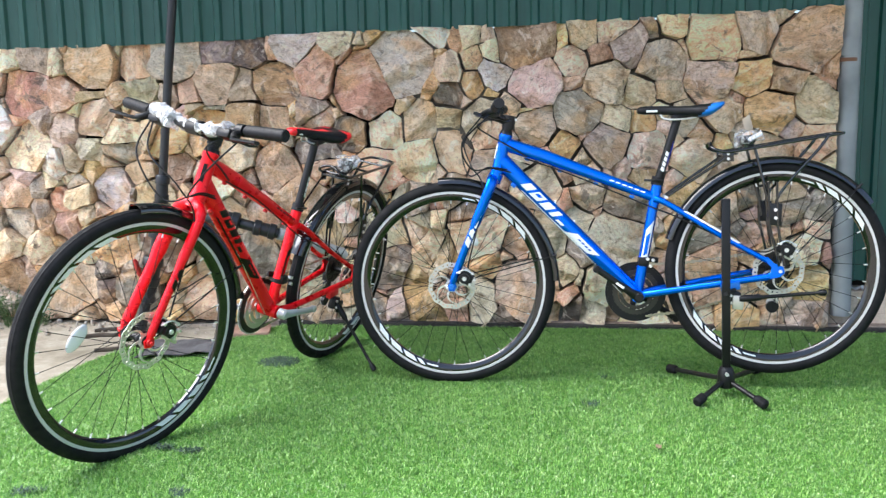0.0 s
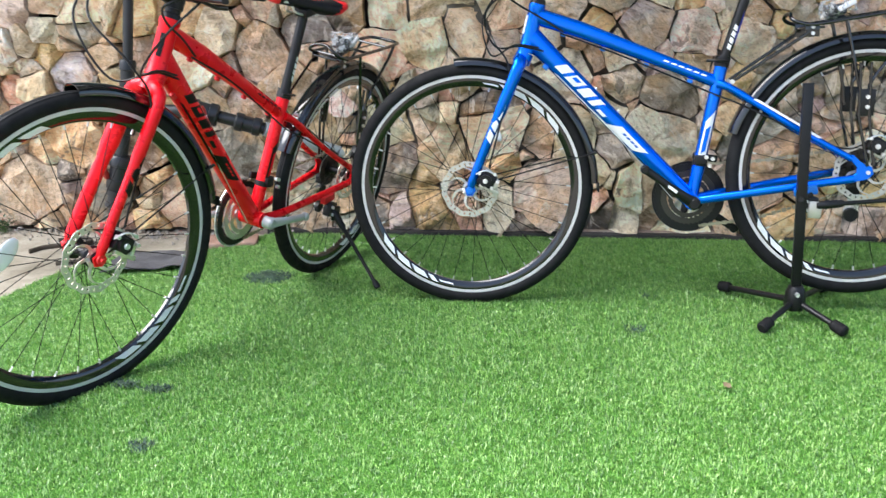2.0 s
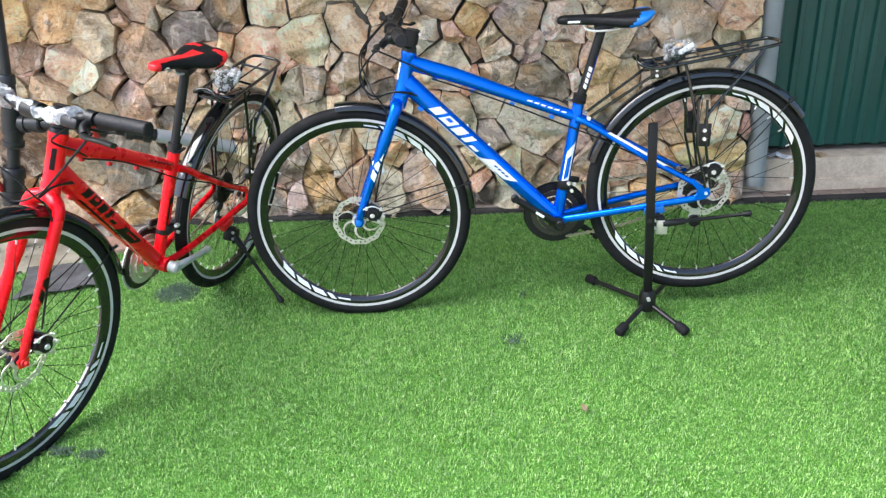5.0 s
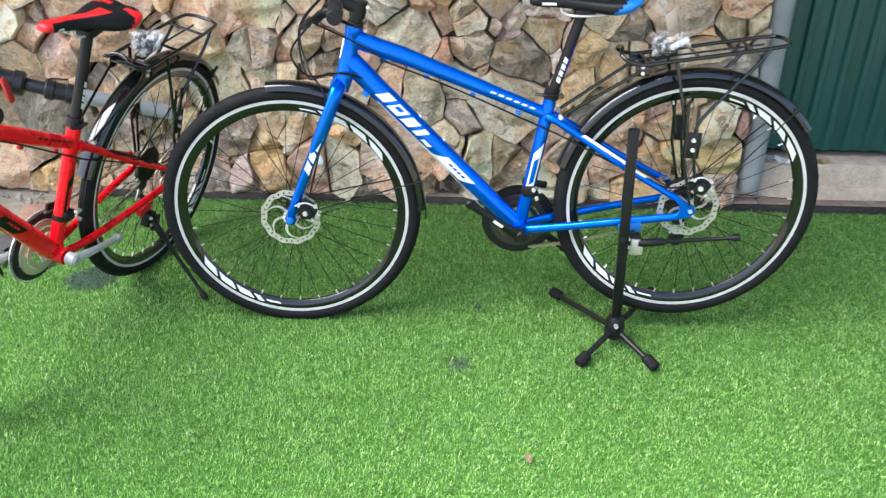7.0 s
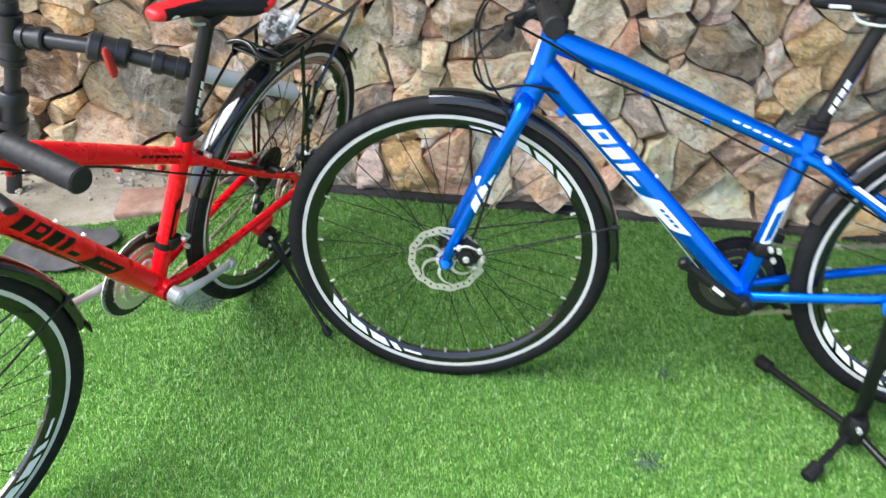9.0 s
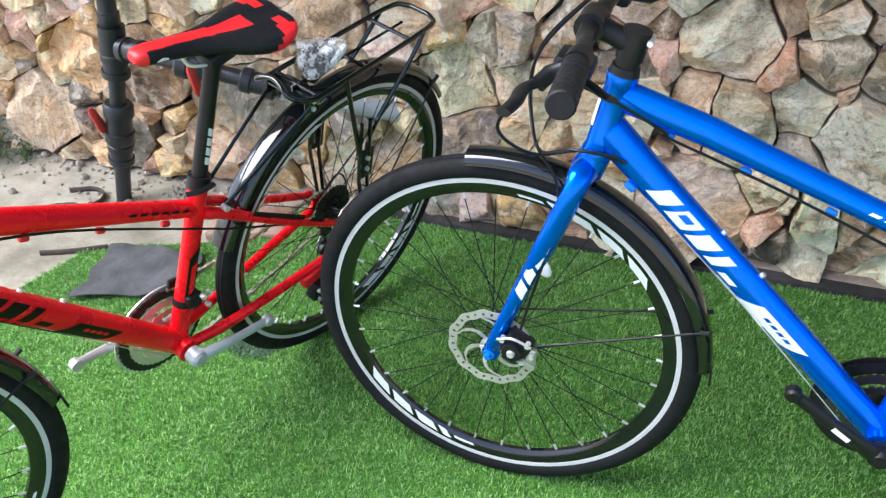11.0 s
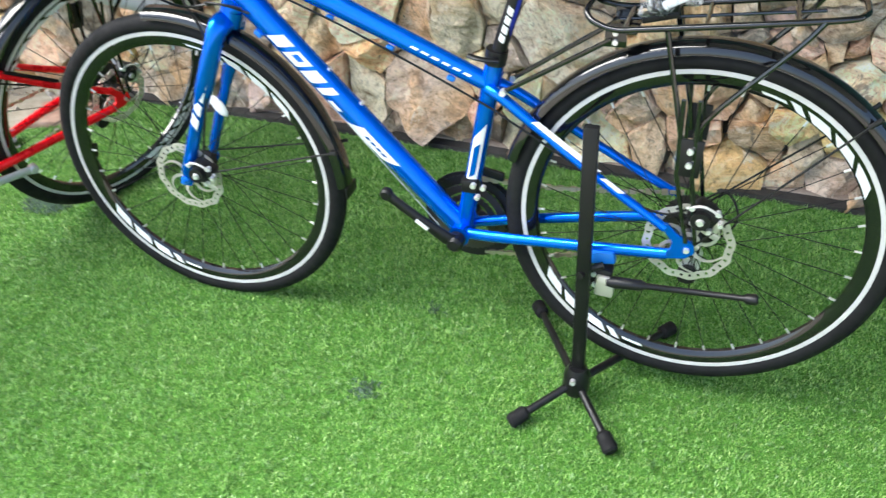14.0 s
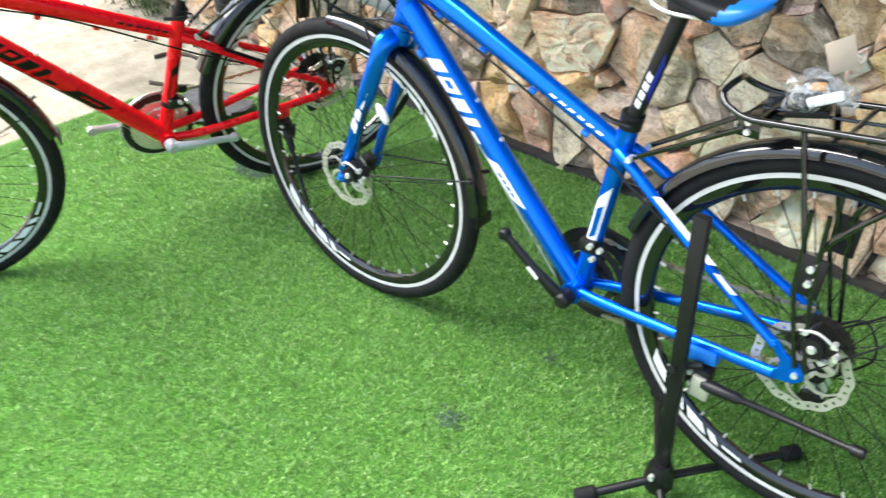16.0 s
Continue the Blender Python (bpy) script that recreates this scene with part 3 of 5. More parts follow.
def stone(poly, rng):
    """A split stone: uneven angular outline, chipped rim, a face broken into a few planes."""
    cx, cz = sum(p[0] for p in poly) / len(poly), sum(p[1] for p in poly) / len(poly)
    c = Vector((cx, cz))
    seed = rng.uniform(0, 90)
    pts = []
    for k in range(len(poly)):
        p, q = Vector(poly[k]), Vector(poly[(k + 1) % len(poly)])
        n = max(1, int((q - p).length / 0.017))
        pts += [p.lerp(q, s / n) for s in range(n)]
    pts = [p + Vector((noise.noise(Vector((p.x * 5, p.y * 5, 1))), noise.noise(Vector((p.x * 5, p.y * 5, 31))))) * 0.016 * min(1, (wall_top(p.x) - p.y) * 9, max(0, p.y) * 9, max(0, WALL_X1 - p.x) * 9)
           + Vector((noise.noise(Vector((p.x * 14, p.y * 14, 61))), noise.noise(Vector((p.x * 14, p.y * 14, 91))))) * 0.007 for p in pts]
    c = sum(pts, Vector((0, 0))) / len(pts)
    cx, cz = c
    gap = rng.uniform(0.000, 0.0015)
    pts = [c + (p - c) * (1 - gap / max(0.02, (p - c).length)) + Vector((noise.noise(Vector((p.x * 30, p.y * 30, seed))), noise.noise(Vector((p.x * 30, p.y * 30, seed + 7))))) * 0.006 for p in pts]
    size = sum((p - c).length for p in pts) / len(pts)
    out = rng.uniform(-0.018, 0.036)
    planes = [(rng.uniform(-.45, .45), rng.uniform(-.55, .40), 0.024)] + [(k * math.cos(a), k * math.sin(a), 0.018 + k * size * rng.uniform(.30, .75)) for k, a in ((rng.uniform(.5, 1.5), rng.uniform(0, 6.28)) for _ in range(rng.choice((2, 2, 3, 4))))]
    bm = bmesh.new()
    rings = []
    for f, d in ((0.96, 0.06), (0.99, 0.020), (1.0, 0.004), (0.988, 0.0), (0.95, -1), (0.84, -1), (0.70, -1), (0.52, -1), (0.28, -1)):
        ring = []
        for p in pts:
            q = (p - c) * f
            y = max(d, 0.0)
            if d < 0.05:
                w = Vector((q.x * 14, q.y * 14, seed))
                top = min(a * q.x + b * q.y + h for a, b, h in planes)
                edge = 1.0 if f < 0.99 else 0.72
                y += -out - max(top, -0.004) * edge + 0.007 * noise.noise(w) + 0.006 * noise.noise(w * 2.3) + 0.005 * noise.noise(w * 6)
            ring.append(bm.verts.new((q.x, y, q.y)))
        rings.append(ring)
    n = len(pts)
    for a, b in zip(rings, rings[1:]):
        for k in range(n):
            bm.faces.new((a[k], a[(k + 1) % n], b[(k + 1) % n], b[k]))
    mid = bm.verts.new((0, sum(v.co.y for v in rings[-1]) / n, 0))
    for k in range(n):
        bm.faces.new((rings[-1][k], rings[-1][(k + 1) % n], mid))
    bmesh.ops.recalc_face_normals(bm, faces=bm.faces)
    return bm, (cx, cz)


def build_stones():
    rng = random.Random(21)
    seeds = [list(m) for m in MARKED]
    tries = 0
    while tries < 12000:
        tries += 1
        r = rng.choice((0.15, 0.12, 0.105)) if tries < 900 else rng.choice((0.055, 0.07, 0.08, 0.09)) if tries < 9000 else 0.038
        x, z = rng.uniform(WALL_X0, WALL_X1), rng.uniform(0.02, 1.3 + 0.027 * rng.uniform(-2, 1))
        if all((x - s[0]) ** 2 + ((z - s[1]) * 1.12) ** 2 > (0.76 * (r + s[2])) ** 2 for s in seeds):
            # brown stones prevail low down; the dark mix also tones down light there
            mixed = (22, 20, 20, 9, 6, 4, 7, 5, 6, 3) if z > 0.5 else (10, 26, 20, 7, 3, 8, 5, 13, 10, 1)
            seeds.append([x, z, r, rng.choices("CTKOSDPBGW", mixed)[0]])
    for i, s in enumerate(seeds):
        poly = cell(seeds, i, (WALL_X0, WALL_X1))
        if len(poly) < 3:
            continue
        area = abs(sum(poly[k][0] * poly[k - 1][1] - poly[k - 1][0] * poly[k][1] for k in range(len(poly)))) / 2
        if area < 0.0003:
            continue
        pieces = [poly]
        if area > 0.010 and rng.random() < (0.08 if i < len(MARKED) else 0.5):
            pieces = [q for q in split(poly, rng) if len(q) > 2]
        for q in pieces:
            bm, (cx, cz) = stone(q, rng)
            ob = part("stone", bm, STONE, wall, m=pose(cx, FACE, cz))
            ob.data.set_sharp_from_angle(angle=radians(15))
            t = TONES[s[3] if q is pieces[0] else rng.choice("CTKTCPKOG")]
            # stone tint offsets light too strong on the left and weak on the right
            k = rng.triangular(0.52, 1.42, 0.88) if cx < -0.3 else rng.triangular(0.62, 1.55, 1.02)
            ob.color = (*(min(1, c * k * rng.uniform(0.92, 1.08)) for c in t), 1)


# ---- green sheet cladding, plinth, downpipe ----


def corrugated(x0, x1, z0a, z0b, z1, y, pitch=0.095, depth=0.013, shift=0.0):
    """A box-profile steel sheet with thickness."""
    prof = []
    k = math.floor((x0 - shift) / pitch)
    marks = ((0.0, 0), (0.56, 0), (0.66, 1), (0.90, 1), (1.0, 0))
    extra = ()
    while shift + k * pitch < x1:
        for f, d in sorted(marks[:-1] + extra):
            xx = shift + (k + f) * pitch
            if x0 < xx < x1:
                prof.append((xx, -depth * d))
        k += 1

    def at(xx):
        f = ((xx - shift) / pitch) % 1.0
        for (a, da), (b, db) in zip(marks, marks[1:]):
            if a <= f <= b:
                return -depth * (da + (db - da) * (f - a) / (b - a))
        return 0.0
    prof = [(x0, at(x0))] + prof + [(x1, at(x1))]
    bm = bmesh.new()
    rows = []
    for back in (0.0, 0.0015):
        for top in (0, 1):
            rows.append([bm.verts.new((px, y + d + back, z1 if top else z0a + (z0b - z0a) * (px - x0) / (x1 - x0))) for px, d in prof])
    lo, hi, blo, bhi = rows
    for i in range(len(prof) - 1):
        bm.faces.new((lo[i], lo[i + 1], hi[i + 1], hi[i]))
        bm.faces.new((blo[i + 1], blo[i], bhi[i], bhi[i + 1]))
        bm.faces.new((lo[i], blo[i], blo[i + 1], lo[i + 1]))
        bm.faces.new((hi[i + 1], bhi[i + 1], bhi[i], hi[i]))
    for i in (0, -1):
        bm.faces.new((lo[i], hi[i], bhi[i], blo[i]))
    bmesh.ops.recalc_face_normals(bm, faces=bm.faces)
    return bm


clad = thing("wall_2", "dark green corrugated steel cladding above the stone wall", "wall", kind="structure")
# height up to 4.2 and the leftmost panel are unseen, added to block light
for k, (a, b) in enumerate(((-4.46, -3.58), (-3.6, -2.72), (-2.74, -1.86), (-1.88, -0.98), (-1.0, -0.1), (-0.12, 0.70), (0.68, 1.53))):
    lift = 0.0 if k % 2 else 0.006
    part("panel", corrugated(a, b, wall_top(a) - 0.012 + lift, wall_top(b) - 0.012 + lift, 4.2, 0.925 - 0.003 * (k % 2)), SHEET, clad, smooth=False)
side = thing("wall_3", "dark green corrugated steel sheet wall over a plastered plinth", "wall", kind="structure")
for k, (a, b) in enumerate(((1.60, 2.47), (2.45, 3.32), (3.30, 4.2))):
    part("panel", corrugated(a, b, 0.190, 0.190, 4.2, 1.04 - 0.003 * (k % 2), pitch=0.078, depth=0.014, shift=0.03), SHEET, side, smooth=False)
part("backing", box(bmesh.new(), (2.6, 0.1, 4.1), pose(2.9, 1.16, 2.05)), MORTAR, side, smooth=False)
bm = bmesh.new()
box(bm, (2.68, 0.3, 0.165), pose(2.87, 1.12, 0.073), 0.008)
box(bm, (2.68, 0.06, 0.06), pose(2.87, 0.985, 0.028), 0.006)
tagged(part("plinth", bm, PLINTH), "cream plastered plinth with a stepped foot", "plinth", kind="structure")

# unseen roof added over the wall to dim the light beneath it
bm = slab([(-3.7, 1.4), (-3.7, -0.06), (-2.5, -0.12), (-0.6, -0.36), (0.5, -0.72), (4.4, -2.50), (4.4, 1.4)], 2.50, 2.56)
tagged(part("shade_roof", bm, SHADE_SHEET, smooth=False), "unseen pale sheet roof added to shade the wall and turf", "eaves", kind="structure")
pipe = thing("downpipe", "grey plastic downpipe beside the stone wall", "pipe")
part("pipe", tube([(1.588, 0.945, 0.055), (1.575, 0.945, 0.6), (1.560, 0.945, 2.6)], 0.041, 24), GREY_PVC, pipe)
part("collar", tube([(1.5645, 0.945, 1.16), (1.5635, 0.945, 1.23)], 0.0455, 24), GREY_PVC, pipe)
part("clamp", tube([(1.565, 0.945, 1.135), (1.565, 0.945, 1.15)], 0.0435, 24), worn("rusty_clamp", (0.18, 0.09, 0.05), 0.8), pipe, "rusty clamp")

# ---- water pipe with valves ----
riser = thing("water_pipe", "black plastic water riser with red-handled valves", "pipe")
foot, tee, top = Vector((-1.53, 0.72, -0.02)), Vector((-1.405, 0.735, 0.50)), Vector((-1.255, 0.75, 1.75))
part("riser", tube([foot, tee], 0.024, 18), BLACK_PVC, riser)
part("pole", tube([tee, top], 0.019, 18), BLACK_PVC, riser)


def along(a, b, t):
    return Vector(a).lerp(Vector(b), t)


def coupling(a, b, t0, t1, r, name="coupling"):
    p, q = along(a, b, t0), along(a, b, t1)
    d = (q - p)
    bm = bmesh.new()
    sweep(bm, [p, p + d * .06, p + d * .30, p + d * .32, p + d * .68, p + d * .70, p + d * .94, q], [r * .86, r, r, r * .86, r * .86, r, r, r * .86], 20)
    return part(name, bm, BLACK_PVC, riser)


coupling(foot, tee, 0.28, 0.42, 0.040)
coupling(foot, tee, 0.42, 0.68, 0.045, "valve")
coupling(foot, tee, 0.84, 0.99, 0.041)
part("tee", tube([tee + Vector((-.01, 0, -.02)), tee + Vector((.012, 0, .075))], 0.038, 20), BLACK_PVC, riser)
coupling(tee, top, 0.06, 0.16, 0.031)
run = [tee + Vector((0, 0, .01)), Vector((-1.09, 0.675, 0.512)), Vector((-0.86, 0.74, 0.437))]
part("branch", tube(run, 0.023, 18), BLACK_PVC, riser)
coupling(run[0], run[1], 0.12, 0.42, 0.037)
coupling(run[1], run[2], -0.15, 0.30, 0.043, "valve")
coupling(run[1], run[2], 0.55, 0.95, 0.035)
part("grey_branch", tube([run[2], Vector((-0.56, 0.97, 0.29))], 0.027, 20), LIGHT_PVC, riser, "pale grey pipe into the wall")
for p, d in ((Vector((-1.505, 0.690, 0.285)), Vector((-0.016, -0.02, 0.085))), (Vector((-1.045, 0.622, 0.490)), Vector((-0.012, -0.01, 0.090)))):
    bm = bmesh.new()
    sweep(bm, [p - d * .45, p - d * .3, p + d * .35, p + d * .5], [(0.007, 0.012), (0.011, 0.017), (0.010, 0.014), (0.005, 0.008)], 10)
    part("valve_handle", bm, RED_PLASTIC, riser, "red valve handle")

# ---- bicycles ----
R = 0.348
AXLE = Vector((1.081, 0, R))
HEAD_TOP, HEAD_LOW = Vector((0.216, 0, 0.848)), Vector((0.179, 0, 0.725))
SEAT_TOP = Vector((0.714, 0, 0.668))


def patch(a, b, ra, rb, s0, s1, a0, a1, skew=0.0, off=0.0009, n=6):
    """A thin printed patch on the left side of a straight tube between a and b; angles about the tube, 0 on the side, up positive."""
    a, b = Vector(a), Vector(b)
    d = (b - a).normalized()
    s = Vector((0, -1, 0))
    u = d.cross(s)
    if u.z < 0:
        u = -u
    bm = bmesh.new()
    grid = []
    for i in range(n + 1):
        f = i / n
        ang = radians(a0 + (a1 - a0) * f)
        row = []
        for k in range(5):
            q = s0 + (s1 - s0) * k / 4 + skew * (f - 0.5)
            row.append(bm.verts.new(a + (b - a) * q + u * ((ra + off) * math.sin(ang)) + s * ((rb + off) * math.cos(ang))))
        grid.append(row)
    for i in range(n):
        for k in range(4):
            bm.faces.new((grid[i][k], grid[i][k + 1], grid[i + 1][k + 1], grid[i + 1][k]))
    bmesh.ops.recalc_face_normals(bm, faces=bm.faces)
    if bm.faces[0].normal.dot(s) < 0:
        bmesh.ops.reverse_faces(bm, faces=bm.faces)
    return bm


MESHES = {}


def cached(name, make):
    if name not in MESHES:
        me = bpy.data.meshes.new(name)
        bm = make()
        bm.normal_update()
        bm.to_mesh(me)
        bm.free()
        MESHES[name] = me
    return MESHES[name]


def tyre_mesh():
    prof = [(0.312, 0.010), (0.318, 0.0165), (0.329, 0.0190), (0.339, 0.0155), (0.3435, 0.011), (0.3445, 0.0095), (0.3468, 0.0085), (0.3475, 0.0035), (0.3462, 0.0028), (0.3480, 0.0015)]
    prof = prof + [(r, -y) for r, y in reversed(prof)]
    return lathe(bmesh.new(), prof, 112)


def rim_mesh():
    prof = [(0.315, 0.0125), (0.301, 0.0125), (0.290, 0.0095), (0.284, 0.004)]
    return lathe(bmesh.new(), prof + [(r, -y) for r, y in reversed(prof)], 96)


def band_mesh():
    bm = bmesh.new()
    for s in (1, -1):
        lathe(bm, [(0.3150, s * 0.0122), (0.3150, s * 0.0136), (0.3122, s * 0.0138), (0.3120, s * 0.0131), (0.3112, s * 0.0131), (0.3110, s * 0.0136), (0.3068, s * 0.0134), (0.3068, s * 0.0120)], 96)
    return bm


def rotor_mesh():
    bm = bmesh.new()
    n = 90
    radii = (0.0645, 0.0685, 0.0745, 0.0795)
    rings = [[bm.verts.new(((r + (0.0016 * math.sin(2 * math.pi * k / 7.5) if j in (0, 3) else 0)) * math.cos(2 * math.pi * k / n), 0,
                            (r + (0.0016 * math.sin(2 * math.pi * k / 7.5) if j in (0, 3) else 0)) * math.sin(2 * math.pi * k / n))) for k in range(n)] for j, r in enumerate(radii)]
    for j in range(3):
        for k in range(n):
            if j == 1 and k % 3 == 0:
                continue
            bm.faces.new((rings[j][k], rings[j][(k + 1) % n], rings[j + 1][(k + 1) % n], rings[j + 1][k]))
    inner = [[bm.verts.new((r * math.cos(2 * math.pi * k / 36), 0, r * math.sin(2 * math.pi * k / 36))) for k in range(36)] for r in (0.014, 0.022)]
    for k in range(36):
        bm.faces.new((inner[0][k], inner[0][(k + 1) % 36], inner[1][(k + 1) % 36], inner[1][k]))
    for i in range(6):
        a = 2 * math.pi * i / 6
        last = (inner[1][i * 6 - 1], inner[1][(i * 6 + 1) % 36])
        for k in range(1, 5):
            r, ang = 0.022 + 0.043 * k / 5, a + 0.70 * (k / 5) ** 2
            pair = tuple(bm.verts.new((r * math.cos(ang + w * 0.0036 / r), 0, r * math.sin(ang + w * 0.0036 / r))) for w in (-1, 1))
            bm.faces.new((last[0], last[1], pair[1], pair[0]))
            last = pair
        k = round((a + 0.70) / (2 * math.pi) * n)
        bm.faces.new((last[0], last[1], rings[0][(k + 1) % n], rings[0][k % n]))
    bmesh.ops.remove_doubles(bm, verts=bm.verts, dist=1e-5)
    bmesh.ops.solidify(bm, geom=bm.faces, thickness=0.0018)
    return bm


def hub_mesh():
    prof = [(0.0, -0.058), (0.007, -0.058), (0.007, -0.048), (0.013, -0.046), (0.022, -0.036), (0.024, -0.034), (0.024, -0.030), (0.013, -0.026), (0.011, 0.0),
            (0.013, 0.024), (0.024, 0.028), (0.024, 0.032), (0.013, 0.036), (0.010, 0.048), (0.007, 0.050), (0.007, 0.058), (0.0, 0.058)]
    return lathe(bmesh.new(), prof, 20, closed=False)


def ring_block(r0, r1, a0, a1, y, slant=0.0, n=4):
    """A thin slanted block of print on the flank of a rim."""
    bm = bmesh.new()
    rows = []
    for r, sh in ((r0, 0.0), (r1, slant)):
        yy = y + (0.0095 + (r - 0.290) / 0.011 * 0.003) + 0.0007
        rows.append([bm.verts.new((r * math.cos(radians(a0 + (a1 - a0) * k / n + sh)), -yy, r * math.sin(radians(a0 + (a1 - a0) * k / n + sh)))) for k in range(n + 1)])
    for k in range(n):
        bm.faces.new((rows[0][k], rows[0][k + 1], rows[1][k + 1], rows[1][k]))
    bmesh.ops.recalc_face_normals(bm, faces=bm.faces)
    if bm.faces[0].normal.y > 0:
        bmesh.ops.reverse_faces(bm, faces=bm.faces)
    return bm


def wheel(bike, m, prints, spin, label):
    """Rim with tyre, hub, disc, spokes and nipples."""
    w = shared("wheel", cached("rim", rim_mesh), BLACK, bike, label, m=m)
    shared("tyre", cached("tyre", tyre_mesh), TYRE, w, "black street tyre")
    shared("brake_track", cached("band", band_mesh), SILVER_RIM, w, "machined silver brake track")
    shared("hub", cached("hub", hub_mesh), SATIN, w)
    shared("brake_disc", cached("rotor", rotor_mesh), STEEL, w, "drilled steel brake disc", m=pose(0, -0.043, 0))
    n = 32
    h, r = 0.023, 0.2845
    off = radians(58)
    L = (Vector((r, 0, 0)) - Vector((h * math.cos(off), 0.029, h * math.sin(off)))).length
    spoke = cached("spoke", lambda: tube([(0, 0, 0), (0, 0, L)], 0.00095, 5, side=(1, 0, 0)))
    nipple = cached("nipple", lambda: tube([(0, 0, L - 0.012), (0, 0, L + 0.001)], 0.0024, 6, side=(1, 0, 0)))
    for k in range(n):
        a = 2 * math.pi * (k + 0.5) / n + spin
        s = 1 if k % 2 else -1
        t = 1 if (k // 2) % 2 else -1
        p = Vector((h * math.cos(a + t * off), s * 0.029, h * math.sin(a + t * off)))
        q = Vector((r * math.cos(a), 0, r * math.sin(a)))
        mm = Matrix.Translation(p) @ (q - p).to_track_quat('Z', 'Y').to_matrix().to_4x4()
        shared("spoke", spoke, SPOKE, w, m=mm)
        shared("spoke_nipple", nipple, ALLOY, w, m=mm)
    for a0, step in prints:
        # four slanted blocks, the last one thin, then small bars
        for j, (b0, b1) in enumerate(((0, 10), (12.5, 22), (24.5, 33), (35.5, 39))):
            part("rim_print", ring_block(0.2875, 0.3008, a0 + step * b0, a0 + step * b1, 0.0, 4.0 * step), WHITE, w, "white print")
        part("rim_print", ring_block(0.292, 0.2965, a0 + step * 43, a0 + step * 51, 0.0, 1.0 * step), WHITE, w, "white print")
    return w


def fender_mesh(a0, a1, flare=0.0):
    r = 0.3625
    outer = [(r - 0.020 * (abs(k) / 5) ** 2.4, 0.0265 * math.sin(k / 5 * math.pi / 2)) for k in range(-5, 6)]
    inner = [(q - 0.0016, y * 0.94) for q, y in reversed(outer)]
    return lathe(bmesh.new(), outer + inner, 40, radians(a0), radians(a1))


def chainring_mesh(r, teeth, y, thick=0.003, inner=0.8):
    bm = bmesh.new()
    n = teeth * 2
    rings = [[], [], [], []]
    for k in range(n):
        a = 2 * math.pi * k / n
        ro = r + (0.0035 if k % 2 else 0)
        for j, (q, yy) in enumerate(((ro, y), (ro, y + thick), (r * inner, y + thick), (r * inner, y))):
            rings[j].append(bm.verts.new((q * math.cos(a), yy, q * math.sin(a))))
    for j in range(4):
        A, B = rings[j], rings[(j + 1) % 4]
        for k in range(n):
            bm.faces.new((A[k], A[(k + 1) % n], B[(k + 1) % n], B[k]))
    bmesh.ops.recalc_face_normals(bm, faces=bm.faces)
    return bm


def arm_mesh(a, b, y):
    """A crank arm from the spindle a to the pedal eye b, on one side."""
    a, b = Vector(a), Vector(b)
    bm = bmesh.new()
    sy = 1 if y > 0 else -1
    pts = [a + Vector((0, y - sy * .012, 0)), a + Vector((0, y, 0)) + (b - a) * .10, a + Vector((0, y + sy * .006, 0)) + (b - a) * .5, b + Vector((0, y + sy * .010, 0))]
    sweep(bm, pts, [(0.017, 0.011), (0.015, 0.011), (0.0105, 0.008), (0.011, 0.0065)], 12)
    sweep(bm, [a + Vector((0, y - sy * .02, 0)), a + Vector((0, y + sy * .004, 0)), a + Vector((0, y + sy * .010, 0))], [0.0175, 0.0175, 0.012], 18, side=(0, 0, 1))
    sweep(bm, [b + Vector((0, y + sy * .002, 0)), b + Vector((0, y + sy * .015, 0)), b + Vector((0, y + sy * .019, 0))], [0.0125, 0.0125, 0.009], 16, side=(0, 0, 1))
    return bm


def saddle_mesh():
    rows = [(0.000, 0.010, -0.010, -0.022), (0.008, 0.018, -0.004, -0.026), (0.05, 0.021, -0.001, -0.028), (0.10, 0.027, -0.001, -0.031), (0.15, 0.044, 0.000, -0.036),
            (0.19, 0.064, 0.003, -0.040), (0.225, 0.075, 0.007, -0.036), (0.252, 0.072, 0.010, -0.020), (0.268, 0.054, 0.011, -0.006), (0.274, 0.032, 0.009, 0.001)]
    bm = bmesh.new()
    rings = []
    n = 20
    for x, w, zt, zb in rows:
        ring = []
        for k in range(n):
            a = 2 * math.pi * k / n
            c, s = math.cos(a), math.sin(a)
            yy = w * (abs(c) ** 0.8) * (1 if c > 0 else -1)
            zz = (zt + zb) / 2 + (zt - zb) / 2 * (abs(s) ** 0.75) * (1 if s > 0 else -1)
            if s > 0 and w > 0.03:
                zz -= 0.004 * (1 - abs(c)) ** 2
            ring.append(bm.verts.new((x, yy, zz)))
        rings.append(ring)
    for a, b in zip(rings, rings[1:]):
        for k in range(n):
            bm.faces.new((a[k], a[(k + 1) % n], b[(k + 1) % n], b[k]))
    bm.faces.new(rings[0][::-1])
    bm.faces.new(rings[-1])
    bmesh.ops.recalc_face_normals(bm, faces=bm.faces)
    bmesh.ops.subdivide_edges(bm, edges=bm.edges, cuts=3, use_grid_fill=True, smooth=0.6)
    return bm


